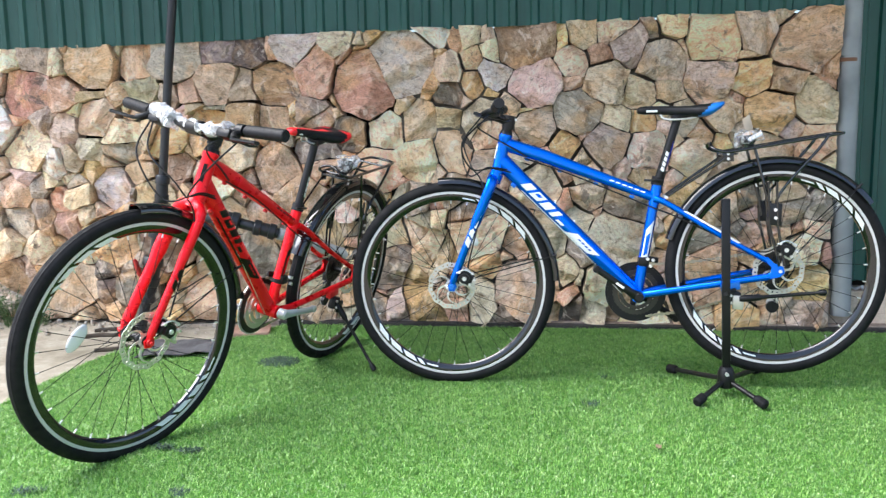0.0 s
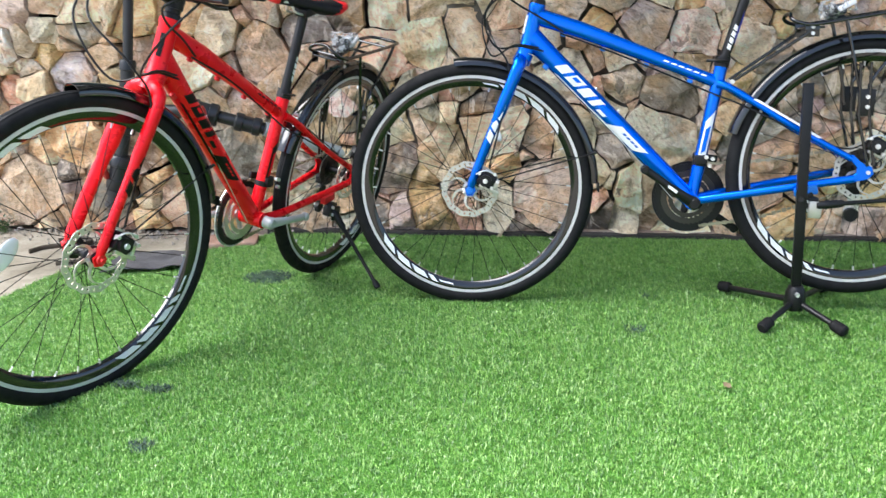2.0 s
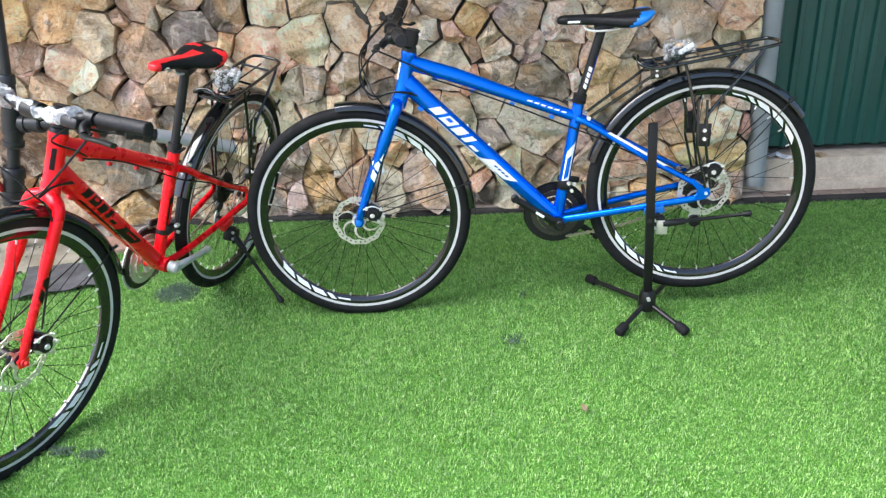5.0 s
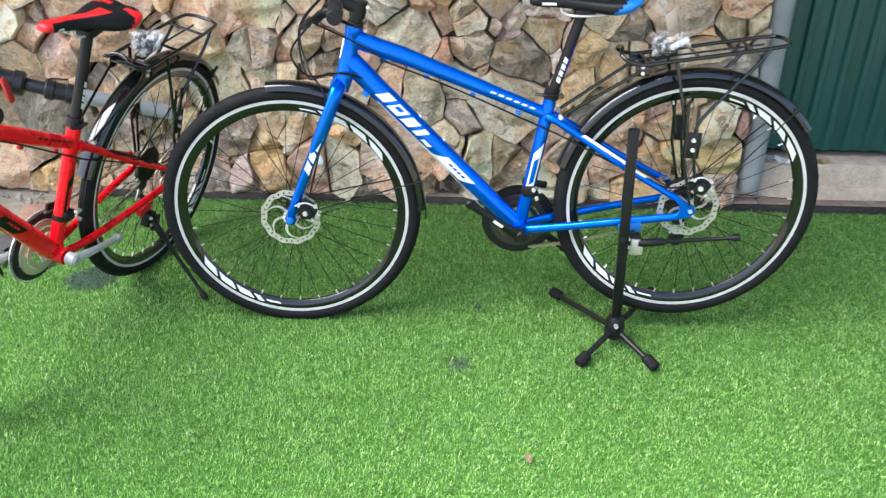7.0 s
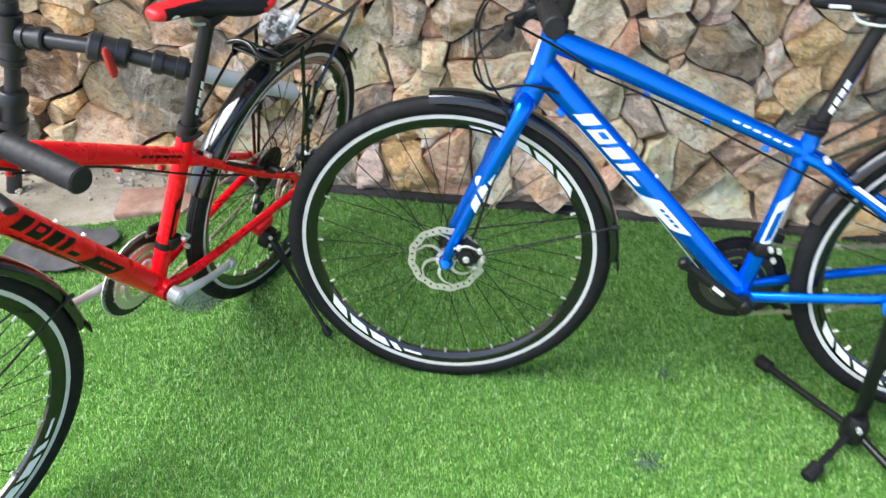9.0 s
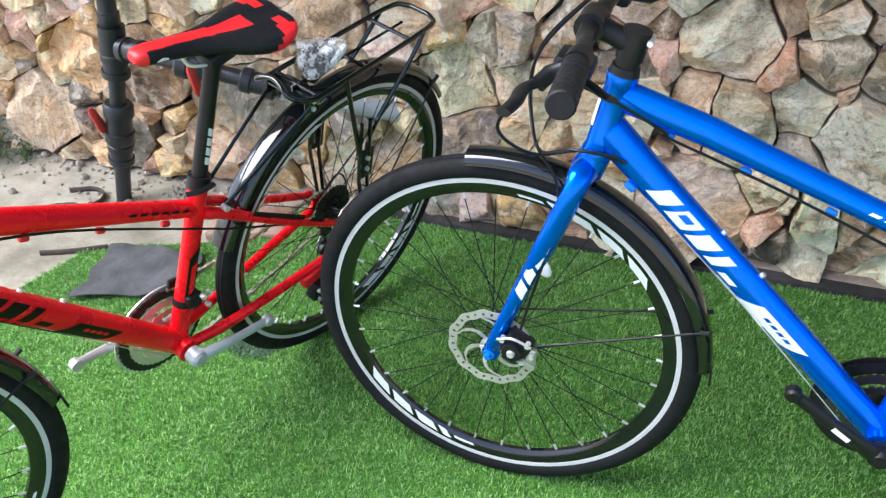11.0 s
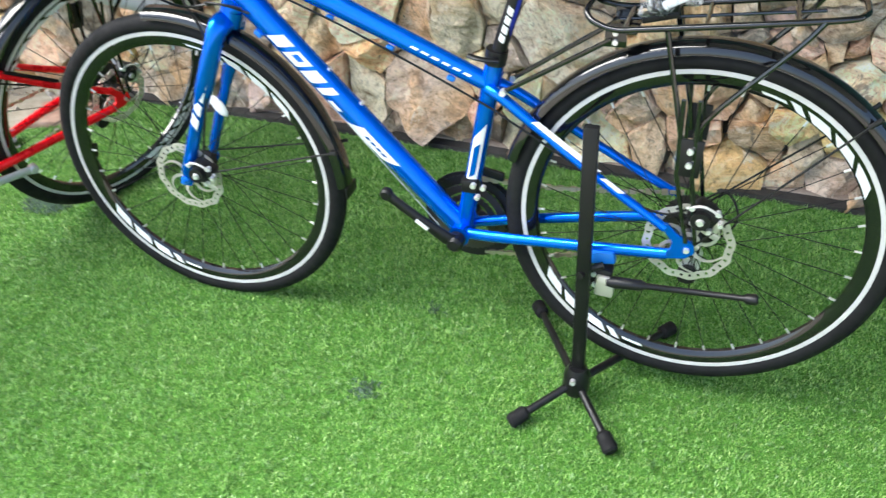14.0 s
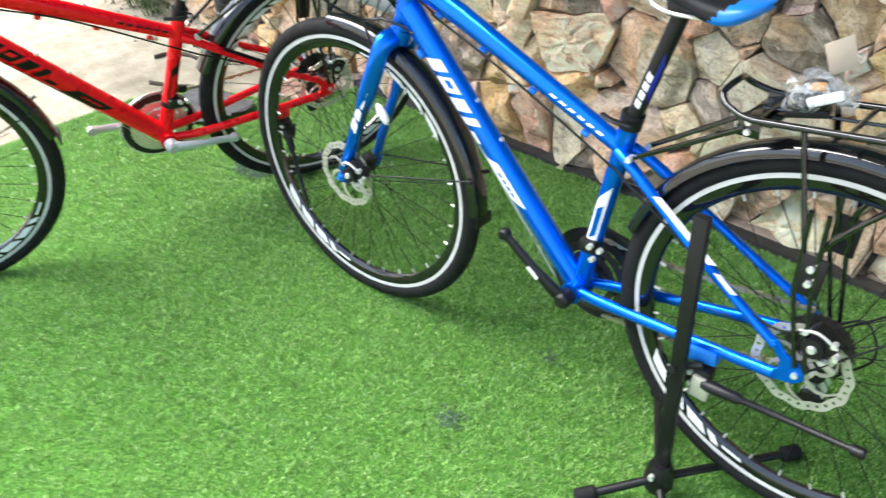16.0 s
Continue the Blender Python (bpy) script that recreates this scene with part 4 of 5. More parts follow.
def bicycle(c, m):
    """A hybrid bicycle; x runs from the front wheel back, its left side faces -y. c holds colours and poses."""
    bike = thing("bicycle", c["label"], "bicycle", m, "bicycles on the turf")
    paint, trim, ink = c["paint"], c["trim"], c["ink"]
    BB = Vector((c["bb"][0], 0, c["bb"][1]))
    axis = (HEAD_TOP - HEAD_LOW).normalized()
    SEAT, low = along(BB, SEAT_TOP, c["seat"]), c["low"]
    S = Matrix.Translation(HEAD_LOW) @ Matrix.Rotation(radians(c["steer"]), 4, axis) @ Matrix.Translation(-HEAD_LOW)

    def front(name, bm, mat, parent=bike, label=""):
        bm.transform(S)
        return part(name, bm, mat, parent, label)

    # frame
    part("head_tube", tube([HEAD_LOW - axis * .004, HEAD_LOW + axis * .006, HEAD_LOW + axis * .014, HEAD_TOP - axis * .014, HEAD_TOP - axis * .006, HEAD_TOP + axis * .003],
                           [0.0235, 0.0245, 0.0215, 0.0215, 0.0240, 0.0230], 24), paint, bike)
    t0, t1 = Vector((0.214, 0, 0.818)), Vector((0.702, 0, 0.628 - low))
    top = part("top_tube", tube([t0, along(t0, t1, .25) + Vector((0, 0, .006)), along(t0, t1, .6) + Vector((0, 0, .004)), t1], [(0.0235, 0.0195), (0.0225, 0.0185), (0.019, 0.017), (0.0165, 0.016)], 24), paint, bike)
    d0, d1 = Vector((0.196, 0, 0.762)), BB + Vector((-.004, 0, .004))
    down = part("down_tube", tube([d0, along(d0, d1, .12), along(d0, d1, .6), d1], [(0.030, 0.0215), (0.0275, 0.0225), (0.026, 0.0225), (0.024, 0.024)], 28), paint, bike)
    seat = part("seat_tube", tube([BB, along(BB, SEAT, .5), SEAT], [0.0185, 0.0172, 0.0178], 20), paint, bike)
    part("bottom_bracket_shell", tube([BB + Vector((0, -.036, 0)), BB + Vector((0, .036, 0))], 0.0225, 22, side=(0, 0, 1)), paint, bike)
    for s in (-1, 1):
        part("chain_stay", tube(curve_pts([BB + Vector((.012, s * .022, .002)), (0.72, s * .034, 0.292), (0.90, s * .054, 0.315), (1.048, s * .066, 0.332)], 4), [(0.0125, 0.010)] * 5 + [(0.0115, 0.0095)] * 8, 14), paint, bike)
        part("seat_stay", tube(curve_pts([(0.700, s * .013, 0.626 - low), (0.742, s * .026, 0.606 - low), (0.89, s * .048, 0.494 - low * .6), (1.040, s * .064, 0.386)], 4), [0.0125] * 3 + [0.0105] * 3 + [0.0088] * 7, 14), paint, bike)
        bm = bmesh.new()
        prism(bm, [(1.028, .396), (1.044, .398), (1.062, .378), (1.092, .362), (1.096, .342), (1.080, .328), (1.040, .322), (1.036, .338), (1.052, .346), (1.054, .362), (1.044, .374)], s * .066 - .0035, s * .066 + .0035)
        bmesh.ops.bevel(bm, geom=bm.edges, offset=0.0012, segments=1, affect='EDGES')
        part("dropout", bm, paint, bike)
    part("stay_bridge", tube([(0.80, -.034, 0.562 - low), (0.80, .034, 0.562 - low)], 0.006, 10, side=(0, 0, 1)), paint, bike)
    part("seat_clamp", tube([along(BB, SEAT, .965), along(BB, SEAT, 1.035)], 0.0205, 20), SATIN, bike)
    part("clamp_lever", tube(curve_pts([SEAT + Vector((.012, -.024, 0)), SEAT + Vector((-.02, -.030, .004)), SEAT + Vector((-.045, -.022, .006))], 4), (0.004, 0.006), 8), SATIN, bike)

    # prints on the frame: plain slanted blocks, no lettering
    for s0, s1, k0, k1 in ((.175, .222, -22, 40), (.240, .300, -24, 38), (.315, .365, -26, 36), (.385, .415, -26, 36), (.425, .470, -28, -8)):
        part("print", patch(d0, d1, .0268, .0225, s0, s1, k0, k1, .032 * (k1 - k0) / 55), ink, down, "plain slanted block of print")
    part("print", patch(d0, d1, .0268, .0225, .255, .285, 4, 24, .012, .0014), paint, down)
    part("print", patch(d0, d1, .0268, .0225, .185, .60, -58, -46, .02), ink, down, "long print stripe")
    part("print", patch(d0, d1, .0262, .0225, .525, .690, -46, 14, .06), c["panel"], down, "angled print panel")
    for k in range(4):
        part("print", patch(d0, d1, .0262, .0225, .580 + .024 * k, .596 + .024 * k, -14, -2, .008, .0014), paint, down)
    for k in range(6):
        part("print", patch(t0, t1, .0195, .0176, .695 + .041 * k, .722 + .041 * k, 10, 23, .008, 0.0012), c["word"], top, "small illegible print bar")
    part("print", patch(BB, SEAT, .0175, .0173, .30, .62, -34, 34, -.09), ink if c["name"] == "blue" else DARK_PRINT, seat, "angled print panel")
    part("print", patch(BB, SEAT, .0177, .0175, .36, .54, -18, 18, -.03, .0014), paint, seat)
    part("print", patch((0.742, -.026, .606 - low), (1.040, -.064, .386), .0100, .0100, .16, .56, 20, 75, .03), ink, bike, "long print stripe")
    part("print", patch((0.742, -.026, .606 - low), (1.040, -.064, .386), .0100, .0100, .60, .72, 10, 50, .03), ink, bike, "short print bar")
    for f in (.36, .50):
        bm = tube([along(d0, d1, f) + Vector((.0175, 0, .018)), along(d0, d1, f) + Vector((.022, 0, .0225))], 0.0045, 10)
        part("bottle_bolt", bm, ALLOY, down, "steel bolt")
    for f in (.16, .38, .62, .86):
        p = along(t0, t1, f) + Vector((-.008, -.006, -.021))
        part("cable_guide", box(bmesh.new(), (.016, .010, .010), Matrix.Translation(p) @ pose(0, 0, 0, 0, 21, 0), .003), trim, top)
    p = along(d0, d1, .13) + Vector((-.020, -.010, -.022))
    part("cable_guide", box(bmesh.new(), (.018, .012, .012), Matrix.Translation(p) @ pose(0, 0, 0, 0, 45, 0), .003), trim, down)
    part("head_badge", patch(HEAD_LOW, HEAD_TOP, .0218, .0218, .35, .75, 50, 80, 0), ink, bike)

    # fork, steered
    fork = front("fork", tube([Vector((0.163, 0, 0.694)), HEAD_LOW - axis * .003], [0.026, 0.0235], 24), paint)
    for s in (-1, 1):
        bl = [(0.166, s * .012, 0.702), (0.160, s * .034, 0.697), (0.150, s * .048, 0.672), (0.085, s * .052, 0.535), (0.030, s * .054, 0.418), (0.002, s * .055, 0.352)]
        front("fork_blade", tube(curve_pts(bl, 4), [(0.022, 0.017)] * 6 + [(0.020, 0.0145)] * 6 + [(0.015, 0.011)] * 8 + [(0.010, 0.008)], 16), paint, fork)
        bm = bmesh.new()
        prism(bm, [(-.014, .352), (.012, .366), (.018, .345), (.008, .330), (-.010, .332)], s * .055 - .003, s * .055 + .003)
        front("fork_dropout", bm, paint, fork)
    for k in range(4):
        bm = patch((0.150, -.048, 0.672), (0.030, -.054, 0.418), .0175, .0135, .26 + .125 * k, .355 + .125 * k, -26, 30, -.05)
        front("print", bm, ink, fork, "plain block of print")
    hubF = Vector((0, 0, R))
    grow = Matrix.Scale(c["tyre"], 4)
    wheel(bike, S @ Matrix.Translation(hubF) @ grow, c["prints"][0], 0.05, "front wheel with black rim and tyre")
    wheel(bike, Matrix.Translation(AXLE) @ grow, c["prints"][1], 0.09, "rear wheel with black rim and tyre")
    for hub, mm in ((hubF, S), (AXLE, Matrix())):
        bm = tube([hub + Vector((0, -.066, 0)), hub + Vector((0, -.060, 0))], 0.010, 14, side=(0, 0, 1))
        cyl(bm, hub + Vector((0, -.074, 0)), hub + Vector((0, .074, 0)), 0.0055, 10)
        bm.transform(mm)
        part("axle_nut", bm, ALLOY if hub is AXLE else trim, bike, "axle bolt")
    # brake calipers
    for hub, off, mm in ((hubF, Vector((.052, -.056, .028)), S), (AXLE, Vector((.022, -.052, .070)), Matrix())):
        bm = box(bmesh.new(), (.050, .036, .042), Matrix.Translation(hub + off) @ pose(0, 0, 0, 0, 35, 0), .008)
        cyl(bm, hub + off + Vector((-.004, -.030, 0)), hub + off + Vector((-.004, 0, 0)), 0.017, 16)
        bm.transform(mm)
        cal = part("brake_caliper", bm, SATIN, bike, "black brake caliper")
        for dx, dz in ((.024, .016), (-.020, .022), (.012, -.022), (.030, -.006)):
            bm = tube([hub + off + Vector((dx, -.026, dz)), hub + off + Vector((dx, -.014, dz))], 0.0048, 8, side=(0, 0, 1))
            bm.transform(mm)
            part("caliper_bolt", bm, ALLOY, cal, "steel bolt")
        bm = tube(curve_pts([hub + off + Vector((-.03, -.02, .02)), hub + off + Vector((.0, -.026, .030)), hub + off + Vector((.03, -.022, .012))], 4), .0024, 8)
        bm.transform(mm)
        part("caliper_arm", bm, ALLOY, cal, "steel arm")
        bm = tube([hub + off + Vector((-.004, -.030, 0)), hub + off + Vector((-.004, -.0345, 0))], [.0075, .0060], 12, side=(0, 0, 1))
        bm.transform(mm)
        part("adjuster", bm, ALLOY, cal, "bright pad adjuster")
        bm = box(bmesh.new(), (.060, .006, .012), Matrix.Translation(hub + off + Vector((.004, -.012, -.026))) @ pose(0, 0, 0, 0, 30, 0), .002)
        box(bm, (.012, .006, .030), Matrix.Translation(hub + off + Vector((.026, -.012, -.014))) @ pose(0, 0, 0, 0, 20, 0), .002)
        bm.transform(mm)
        part("bracket", bm, STEEL, cal, "steel mounting bracket")

    # mudguards and their stays
    bm = fender_mesh(c["fend"], 94)
    bm.transform(Matrix.Translation(hubF) @ grow)
    guard = front("front_mudguard", bm, BLACK, label="glossy black front mudguard")
    bm = box(bmesh.new(), (.004, .052, .026), Matrix.Translation(hubF) @ pose(0, 0, 0, 0, -c["fend"], 0) @ Matrix.Translation((.361 * c["tyre"], 0, -.012)), .0015)
    front("mud_flap", bm, SATIN, guard)
    for s in (-1, 1):
        a = radians(c["fend"] + 14)
        bm = tube([hubF + Vector((.363 * math.cos(a), s * .028, .363 * math.sin(a))), hubF + Vector((.02, s * .060, .012))], .0022, 6)
        cyl(bm, hubF + Vector((.358 * math.cos(a), s * .027, .36 * math.sin(a))), hubF + Vector((.374 * math.cos(a), s * .030, .374 * math.sin(a))), .0042, 8)
        front("stay", bm, SATIN, guard, "thin wire stay")
    bm = fender_mesh(34, 161)
    bm.transform(Matrix.Translation(AXLE) @ grow)
    guard = part("rear_mudguard", bm, BLACK, bike, "glossy black rear mudguard")
    for s in (-1, 1):
        b = radians(45)
        bm2 = tube([AXLE + Vector((.363 * math.cos(b), s * .028, .363 * math.sin(b))), AXLE + Vector((.012, s * .070, .012))], .0021, 6)
        cyl(bm2, AXLE + Vector((.355 * math.cos(b), s * .027, .355 * math.sin(b))), AXLE + Vector((.378 * math.cos(b), s * .030, .378 * math.sin(b))), .0045, 8)
        part("stay", bm2, SATIN, guard, "thin wire stay")

    # cockpit, steered
    front("headset_spacer", tube([HEAD_TOP + axis * .002, HEAD_TOP + axis * .014, HEAD_TOP + axis * .016, HEAD_TOP + axis * .060], [.0225, .0205, .0175, .0175], 20), SATIN)
    dx = c["bar"]
    s0, s1 = HEAD_TOP + axis * .046, Vector((0.172 + dx, 0, 0.921))
    bm = tube([HEAD_TOP + axis * .026, HEAD_TOP + axis * .068], .0205, 20)
    sweep(bm, [s0, along(s0, s1, .5), s1], [(.018, .020), (.015, .017), (.018, .021)], 18)
    cyl(bm, s1 + Vector((0, -.024, 0)), s1 + Vector((0, .024, 0)), .021, 20)
    stem = front("stem", bm, SATIN, label="black ahead stem")
    bm = tube([HEAD_TOP + axis * .060 + Vector((.020, -.016, -.008)), HEAD_TOP + axis * .060 + Vector((.020, .016, -.008))], .0045, 8, side=(0, 0, 1))
    front("stem_bolt", bm, ALLOY, stem, "steel bolt")
    bar = [(0.206 + dx, -.325 * c["near"], .944), (0.192 + dx, -.16, .936), (0.176 + dx, -.06, .922), (0.172 + dx, 0, .921), (0.176 + dx, .06, .922), (0.192 + dx, .16, .936), (0.206 + dx, .325 * c["far"], .944)]
    bars = front("handlebar", tube(curve_pts(bar, 5), [.0112] * 10 + [.0135] * 11 + [.0112] * 10, 14), SATIN)
    for s in (-1, 1):
        reach = 0.335 * (c["far"] if s > 0 else c["near"])
        e0, e1 = Vector((0.207 + dx, s * reach, .945)), Vector((0.1945 + dx, s * (reach - .130), .9375))
        pts, rr = [e0], [.0150]
        for k in range(13):
            pts.append(along(e0, e1, .02 + .96 * k / 12))
            rr.append(.0172 if k % 2 == 0 else .0164)
        pts.append(e1)
        rr.append(.0150)
        front("grip", tube(pts, rr, 18), GRIP, bars, "ribbed black rubber grip")
        cl = Vector((0.193 + dx, s * (reach - .149), .937))
        bm = tube([cl + Vector((0, -.012, 0)), cl + Vector((0, .012, 0))], .0168, 16, side=(0, 0, 1))
        sweep(bm, curve_pts([cl + Vector((-.004, 0, -.006)), cl + Vector((-.030, s * .004, -.014)), cl + Vector((-.044, s * .022, -.022))], 4), (.011, .009), 12)
        sweep(bm, curve_pts([cl + Vector((-.040, s * .012, -.022)), cl + Vector((-.056, s * .04, -.020)), cl + Vector((-.054, s * .085, -.018)), cl + Vector((-.058, s * .120, -.016))], 5), (.0055, .009), 10)
        front("brake_lever", bm, SATIN, bars, "black alloy brake lever")
        bm = box(bmesh.new(), (.050, .052, .028), Matrix.Translation(cl + Vector((-.012, -s * .038, -.018))) @ pose(0, 0, 0, 0, 20, 0), .010)
        sweep(bm, [cl + Vector((.0, -s * .02, -.03)), cl + Vector((.03, s * .0, -.042)), cl + Vector((.044, s * .018, -.040))], (.004, .008), 8)
        front("gear_shifter", bm, SATIN, bars, "black trigger shifter")
    for pts, r0, r1 in c["film"]:
        line = [p + Vector((dx, 0, 0)) for p in curve_pts(pts, 8)]
        bm = tube(line, [r0 + (r1 - r0) * abs(math.sin(k * 0.7)) for k in range(len(line))], 16)
        bmesh.ops.subdivide_edges(bm, edges=bm.edges, cuts=1, use_grid_fill=True)
        for v in bm.verts:
            v.co += Vector((noise.noise(v.co * 45), noise.noise(v.co * 45 + Vector((7, 0, 0))), noise.noise(v.co * 45 + Vector((0, 9, 0))))) * .014
        front("wrapping_film", bm, MILKY_FILM, bars, "crumpled clear protective film")
    # cables: looping from the bar to the frame and brakes
    si = S.inverted()
    ends = [((.150, -.185, .918), (.075, -.150, .83), (.095, -.060, .745), (.165, -.030, .740), Vector((.228, -.024, .722))),
            ((.150, .185, .918), (.060, .120, .83), (.080, .020, .720), (.150, -.038, .745), Vector((.216, -.028, .732))),
            ((.165, -.10, .905), (.125, -.088, .885), (.165, -.050, .850), (.225, -.032, .812), Vector((.285, -.020, .770))),
            ((.150, .175, .918), (.070, .08, .84), (.090, -.030, .76), (.130, -.052, .66), si @ S @ Vector((.060, -.060, .41)))]
    for k, (a, b2, c2, d2, e) in enumerate(ends):
        pts = [S @ Vector(a), S @ Vector(b2), S @ Vector(c2), S @ Vector(d2) if k != 2 else Vector(d2), Vector(e) if k != 3 else S @ Vector(e)]
        part("cable", tube(curve_pts(pts, 8), .0026, 6), SATIN, bike, "black cable housing")
    part("cable", tube(curve_pts([(.275, -.018, .768), (.45, -.016, .692), (.69, -.020, .598 - low), (.76, -.034, .566 - low), (1.0, -.060, .420), (1.09, -.055, .430)], 6), .0024, 6), SATIN, bike, "black cable housing")
    part("cable", tube(curve_pts([(.225, -.018, .715), (.40, -.015, .505), (.58, -.012, .285)], 4), .0010, 5), ALLOY, bike, "bare steel cable")
    part("cable", tube(curve_pts([(1.06, .066, .34), (1.13, .062, .40), (1.16, .060, .34), (1.11, .062, .27)], 6), .0024, 6), SATIN, bike, "black cable housing")

    # saddle and post
    dz = c["post"]
    p0, p1 = along(BB, SEAT, .97), Vector((c["top"], 0, 0.864 + dz))
    post = part("seat_post", tube([p0, p1], .0138, 18), SATIN, bike)
    for k in range(4):
        part("print", patch(p0, p1, .0138, .0138, .20 + .075 * k, .258 + .075 * k, -26, 18, .02), WHITE, post, "plain white print block")
    part("print", patch(p0, p1, .0138, .0138, .30, .62, -62, -30, .1), LABEL_BLUE if c["name"] == "blue" else RED_TRIM, post)
    bm = box(bmesh.new(), (.055, .044, .024), Matrix.Translation((c["top"] + .005, 0, 0.864 + dz)) @ pose(0, 0, 0, 0, -12, 0), .007)
    part("seat_clamp_head", bm, SATIN, bike)
    sad = part("saddle", saddle_mesh(), SADDLE_BLACK, bike, c["saddle"])
    sad.matrix_basis = pose(c["top"] - .122 - c["nose"] * .5, c["sway"], 0.892 + dz + c["nose"], 0, math.degrees(c["nose"] / .27), math.degrees(-c["sway"] / .25))
    sad.data.materials.append(trim)
    for f in sad.data.polygons:
        x, y, z = f.center
        if c["name"] == "blue":
            hit = x > 0.227 + 0.95 * z and abs(y) > 0.020 + (0.27 - x) * 0.25
        else:
            hit = (x > 0.215 + 0.8 * (z + 0.02) and z < 0.008 and abs(y) > 0.02) or (x < 0.21 and z > -0.010 and abs(y) < 0.013 + 0.05 * max(0.0, x - 0.12)) or x < 0.014
        f.material_index = 1 if hit else 0
    bm = bmesh.new()
    for s in (-1, 1):
        sweep(bm, curve_pts([(.074, s * .008, -.030), (.084, s * .014, -.044), (.115, s * .021, -.049), (.165, s * .022, -.047), (.203, s * .028, -.038), (.218, s * .032, -.024)], 5), .0033, 8)
    bm.transform(pose(c["top"] - .130, c["sway"] * .5, .892 + dz + c["nose"], 0, math.degrees(c["nose"] / .27) * .5, 0))
    part("saddle_rail", bm, ALLOY, bike, "steel saddle rails")
    bm = patch((c["top"] - .120, c["sway"], .890 + dz), (c["top"] - .065, c["sway"] * .8, .887 + dz), .012, .0215, .3, .95, -20, 12)
    part("print", bm, WHITE, bike, "small white print bar")

    # drivetrain
    ca = radians(c["crank"])
    tip = Vector((0.17 * math.cos(ca), 0, 0.17 * math.sin(ca)))
    left = part("crank_arm", arm_mesh(BB, BB + tip, -.062), c["crank_mat"], bike, c["crank_label"])
    mid = BB + tip * .45 + Vector((0, -.0785, 0))
    if c["name"] == "blue":
        part("print", box(bmesh.new(), (.030, .0016, .008), Matrix.Translation(mid) @ pose(0, 0, 0, 0, -c["crank"], 0)), WHITE, left, "white print bar")
    right = part("crank_arm", arm_mesh(BB, BB - tip, .066), c["crank_mat"], bike, c["crank_label"])
    for r, teeth, y, mat in ((.096, 48, .047, SATIN), (.077, 38, .040, c["ring"]), (.057, 28, .034, c["ring"])):
        bm = chainring_mesh(r, teeth, y)
        bm.transform(Matrix.Translation(BB))
        part("chainring", bm, mat, right)
    bm = bmesh.new()
    lathe(bm, [(.104, .0515), (.104, .0545), (c["lip"], .0555), (c["lip"], .0525)], 60)
    bm.transform(Matrix.Translation(BB))
    part("chain_guard", bm, c["guard"], right)
    bm = bmesh.new()
    for k in range(4):
        a = ca + math.pi + k * math.pi / 2 + .4
        sweep(bm, [BB + Vector((0, .052, 0)), BB + Vector((.08 * math.cos(a), .050, .08 * math.sin(a)))], [(.013, .005), (.008, .004)], 8)
    part("spider", bm, c["crank_mat"], right)
    bm = bmesh.new()
    for r, y in ((.055, .030), (.049, .034), (.043, .038), (.037, .042), (.031, .046), (.025, .050)):
        cr = chainring_mesh(r, int(r * 500), y, .002, .5)
        tmp = bpy.data.meshes.new("tmp")
        cr.to_mesh(tmp)
        cr.free()
        bm.from_mesh(tmp)
        bpy.data.meshes.remove(tmp)
    bm.transform(Matrix.Translation(AXLE))
    part("cassette", bm, SPROCKET, bike, "dark steel sprockets")
    # chain links round ring, cassette and pulleys
    line = curve_pts([BB + Vector((.02, .044, .096)), BB + Vector((.2, .042, .098)), AXLE + Vector((-.02, .040, .054))], 14)
    line2 = curve_pts([BB + Vector((.03, .044, -.086)), BB + Vector((.2, .046, -.066)), AXLE + Vector((-.010, .050, -.070))], 14)
    for ln in (line, line2):
        bm = bmesh.new()
        total = sum((q - p).length for p, q in zip(ln, ln[1:]))
        n = int(total / .0125)
        for k in range(n):
            f = (k + .5) / n * (len(ln) - 1)
            i = min(int(f), len(ln) - 2)
            p = ln[i].lerp(ln[i + 1], f - i)
            d = (ln[i + 1] - ln[i]).normalized()
            mm = Matrix.Translation(p) @ d.to_track_quat('X', 'Z').to_matrix().to_4x4()
            box(bm, (.0118, .0074 if k % 2 else .0044, .0098 if k % 2 else .0062), mm)
        part("chain", bm, CHAIN, bike, "roller chain run")
    bm = box(bmesh.new(), (.020, .010, .085), Matrix.Translation(AXLE + Vector((.008, .062, -.105))) @ pose(0, 0, 0, 0, -12, 0), .004)
    box(bm, (.035, .022, .035), Matrix.Translation(AXLE + Vector((.014, .066, -.045))), .006)
    for dz in (-.075, -.14):
        cyl(bm, AXLE + Vector((.0, .044, dz)), AXLE + Vector((.0, .056, dz)), .020, 16)
    rd = part("rear_derailleur", bm, SATIN, bike, "rear derailleur")
    bm = bmesh.new()
    prism(bm, [(-.016, -.060), (.012, -.058), (.026, -.090), (.022, -.128), (.008, -.158), (-.014, -.154), (-.018, -.125), (-.006, -.100)], .057, .0595)
    bm.transform(Matrix.Translation(AXLE))
    part("pulley_cage", bm, ALLOY, rd, "bright steel pulley cage")
    bm = box(bmesh.new(), (.035, .028, .030), Matrix.Translation((.655, -.012, .395)), .006)
    box(bm, (.070, .010, .020), Matrix.Translation((.675, .040, .395)) @ pose(0, 0, 0, 0, 12, 0), .004)
    fd = part("front_derailleur", bm, SATIN, bike, "front derailleur")
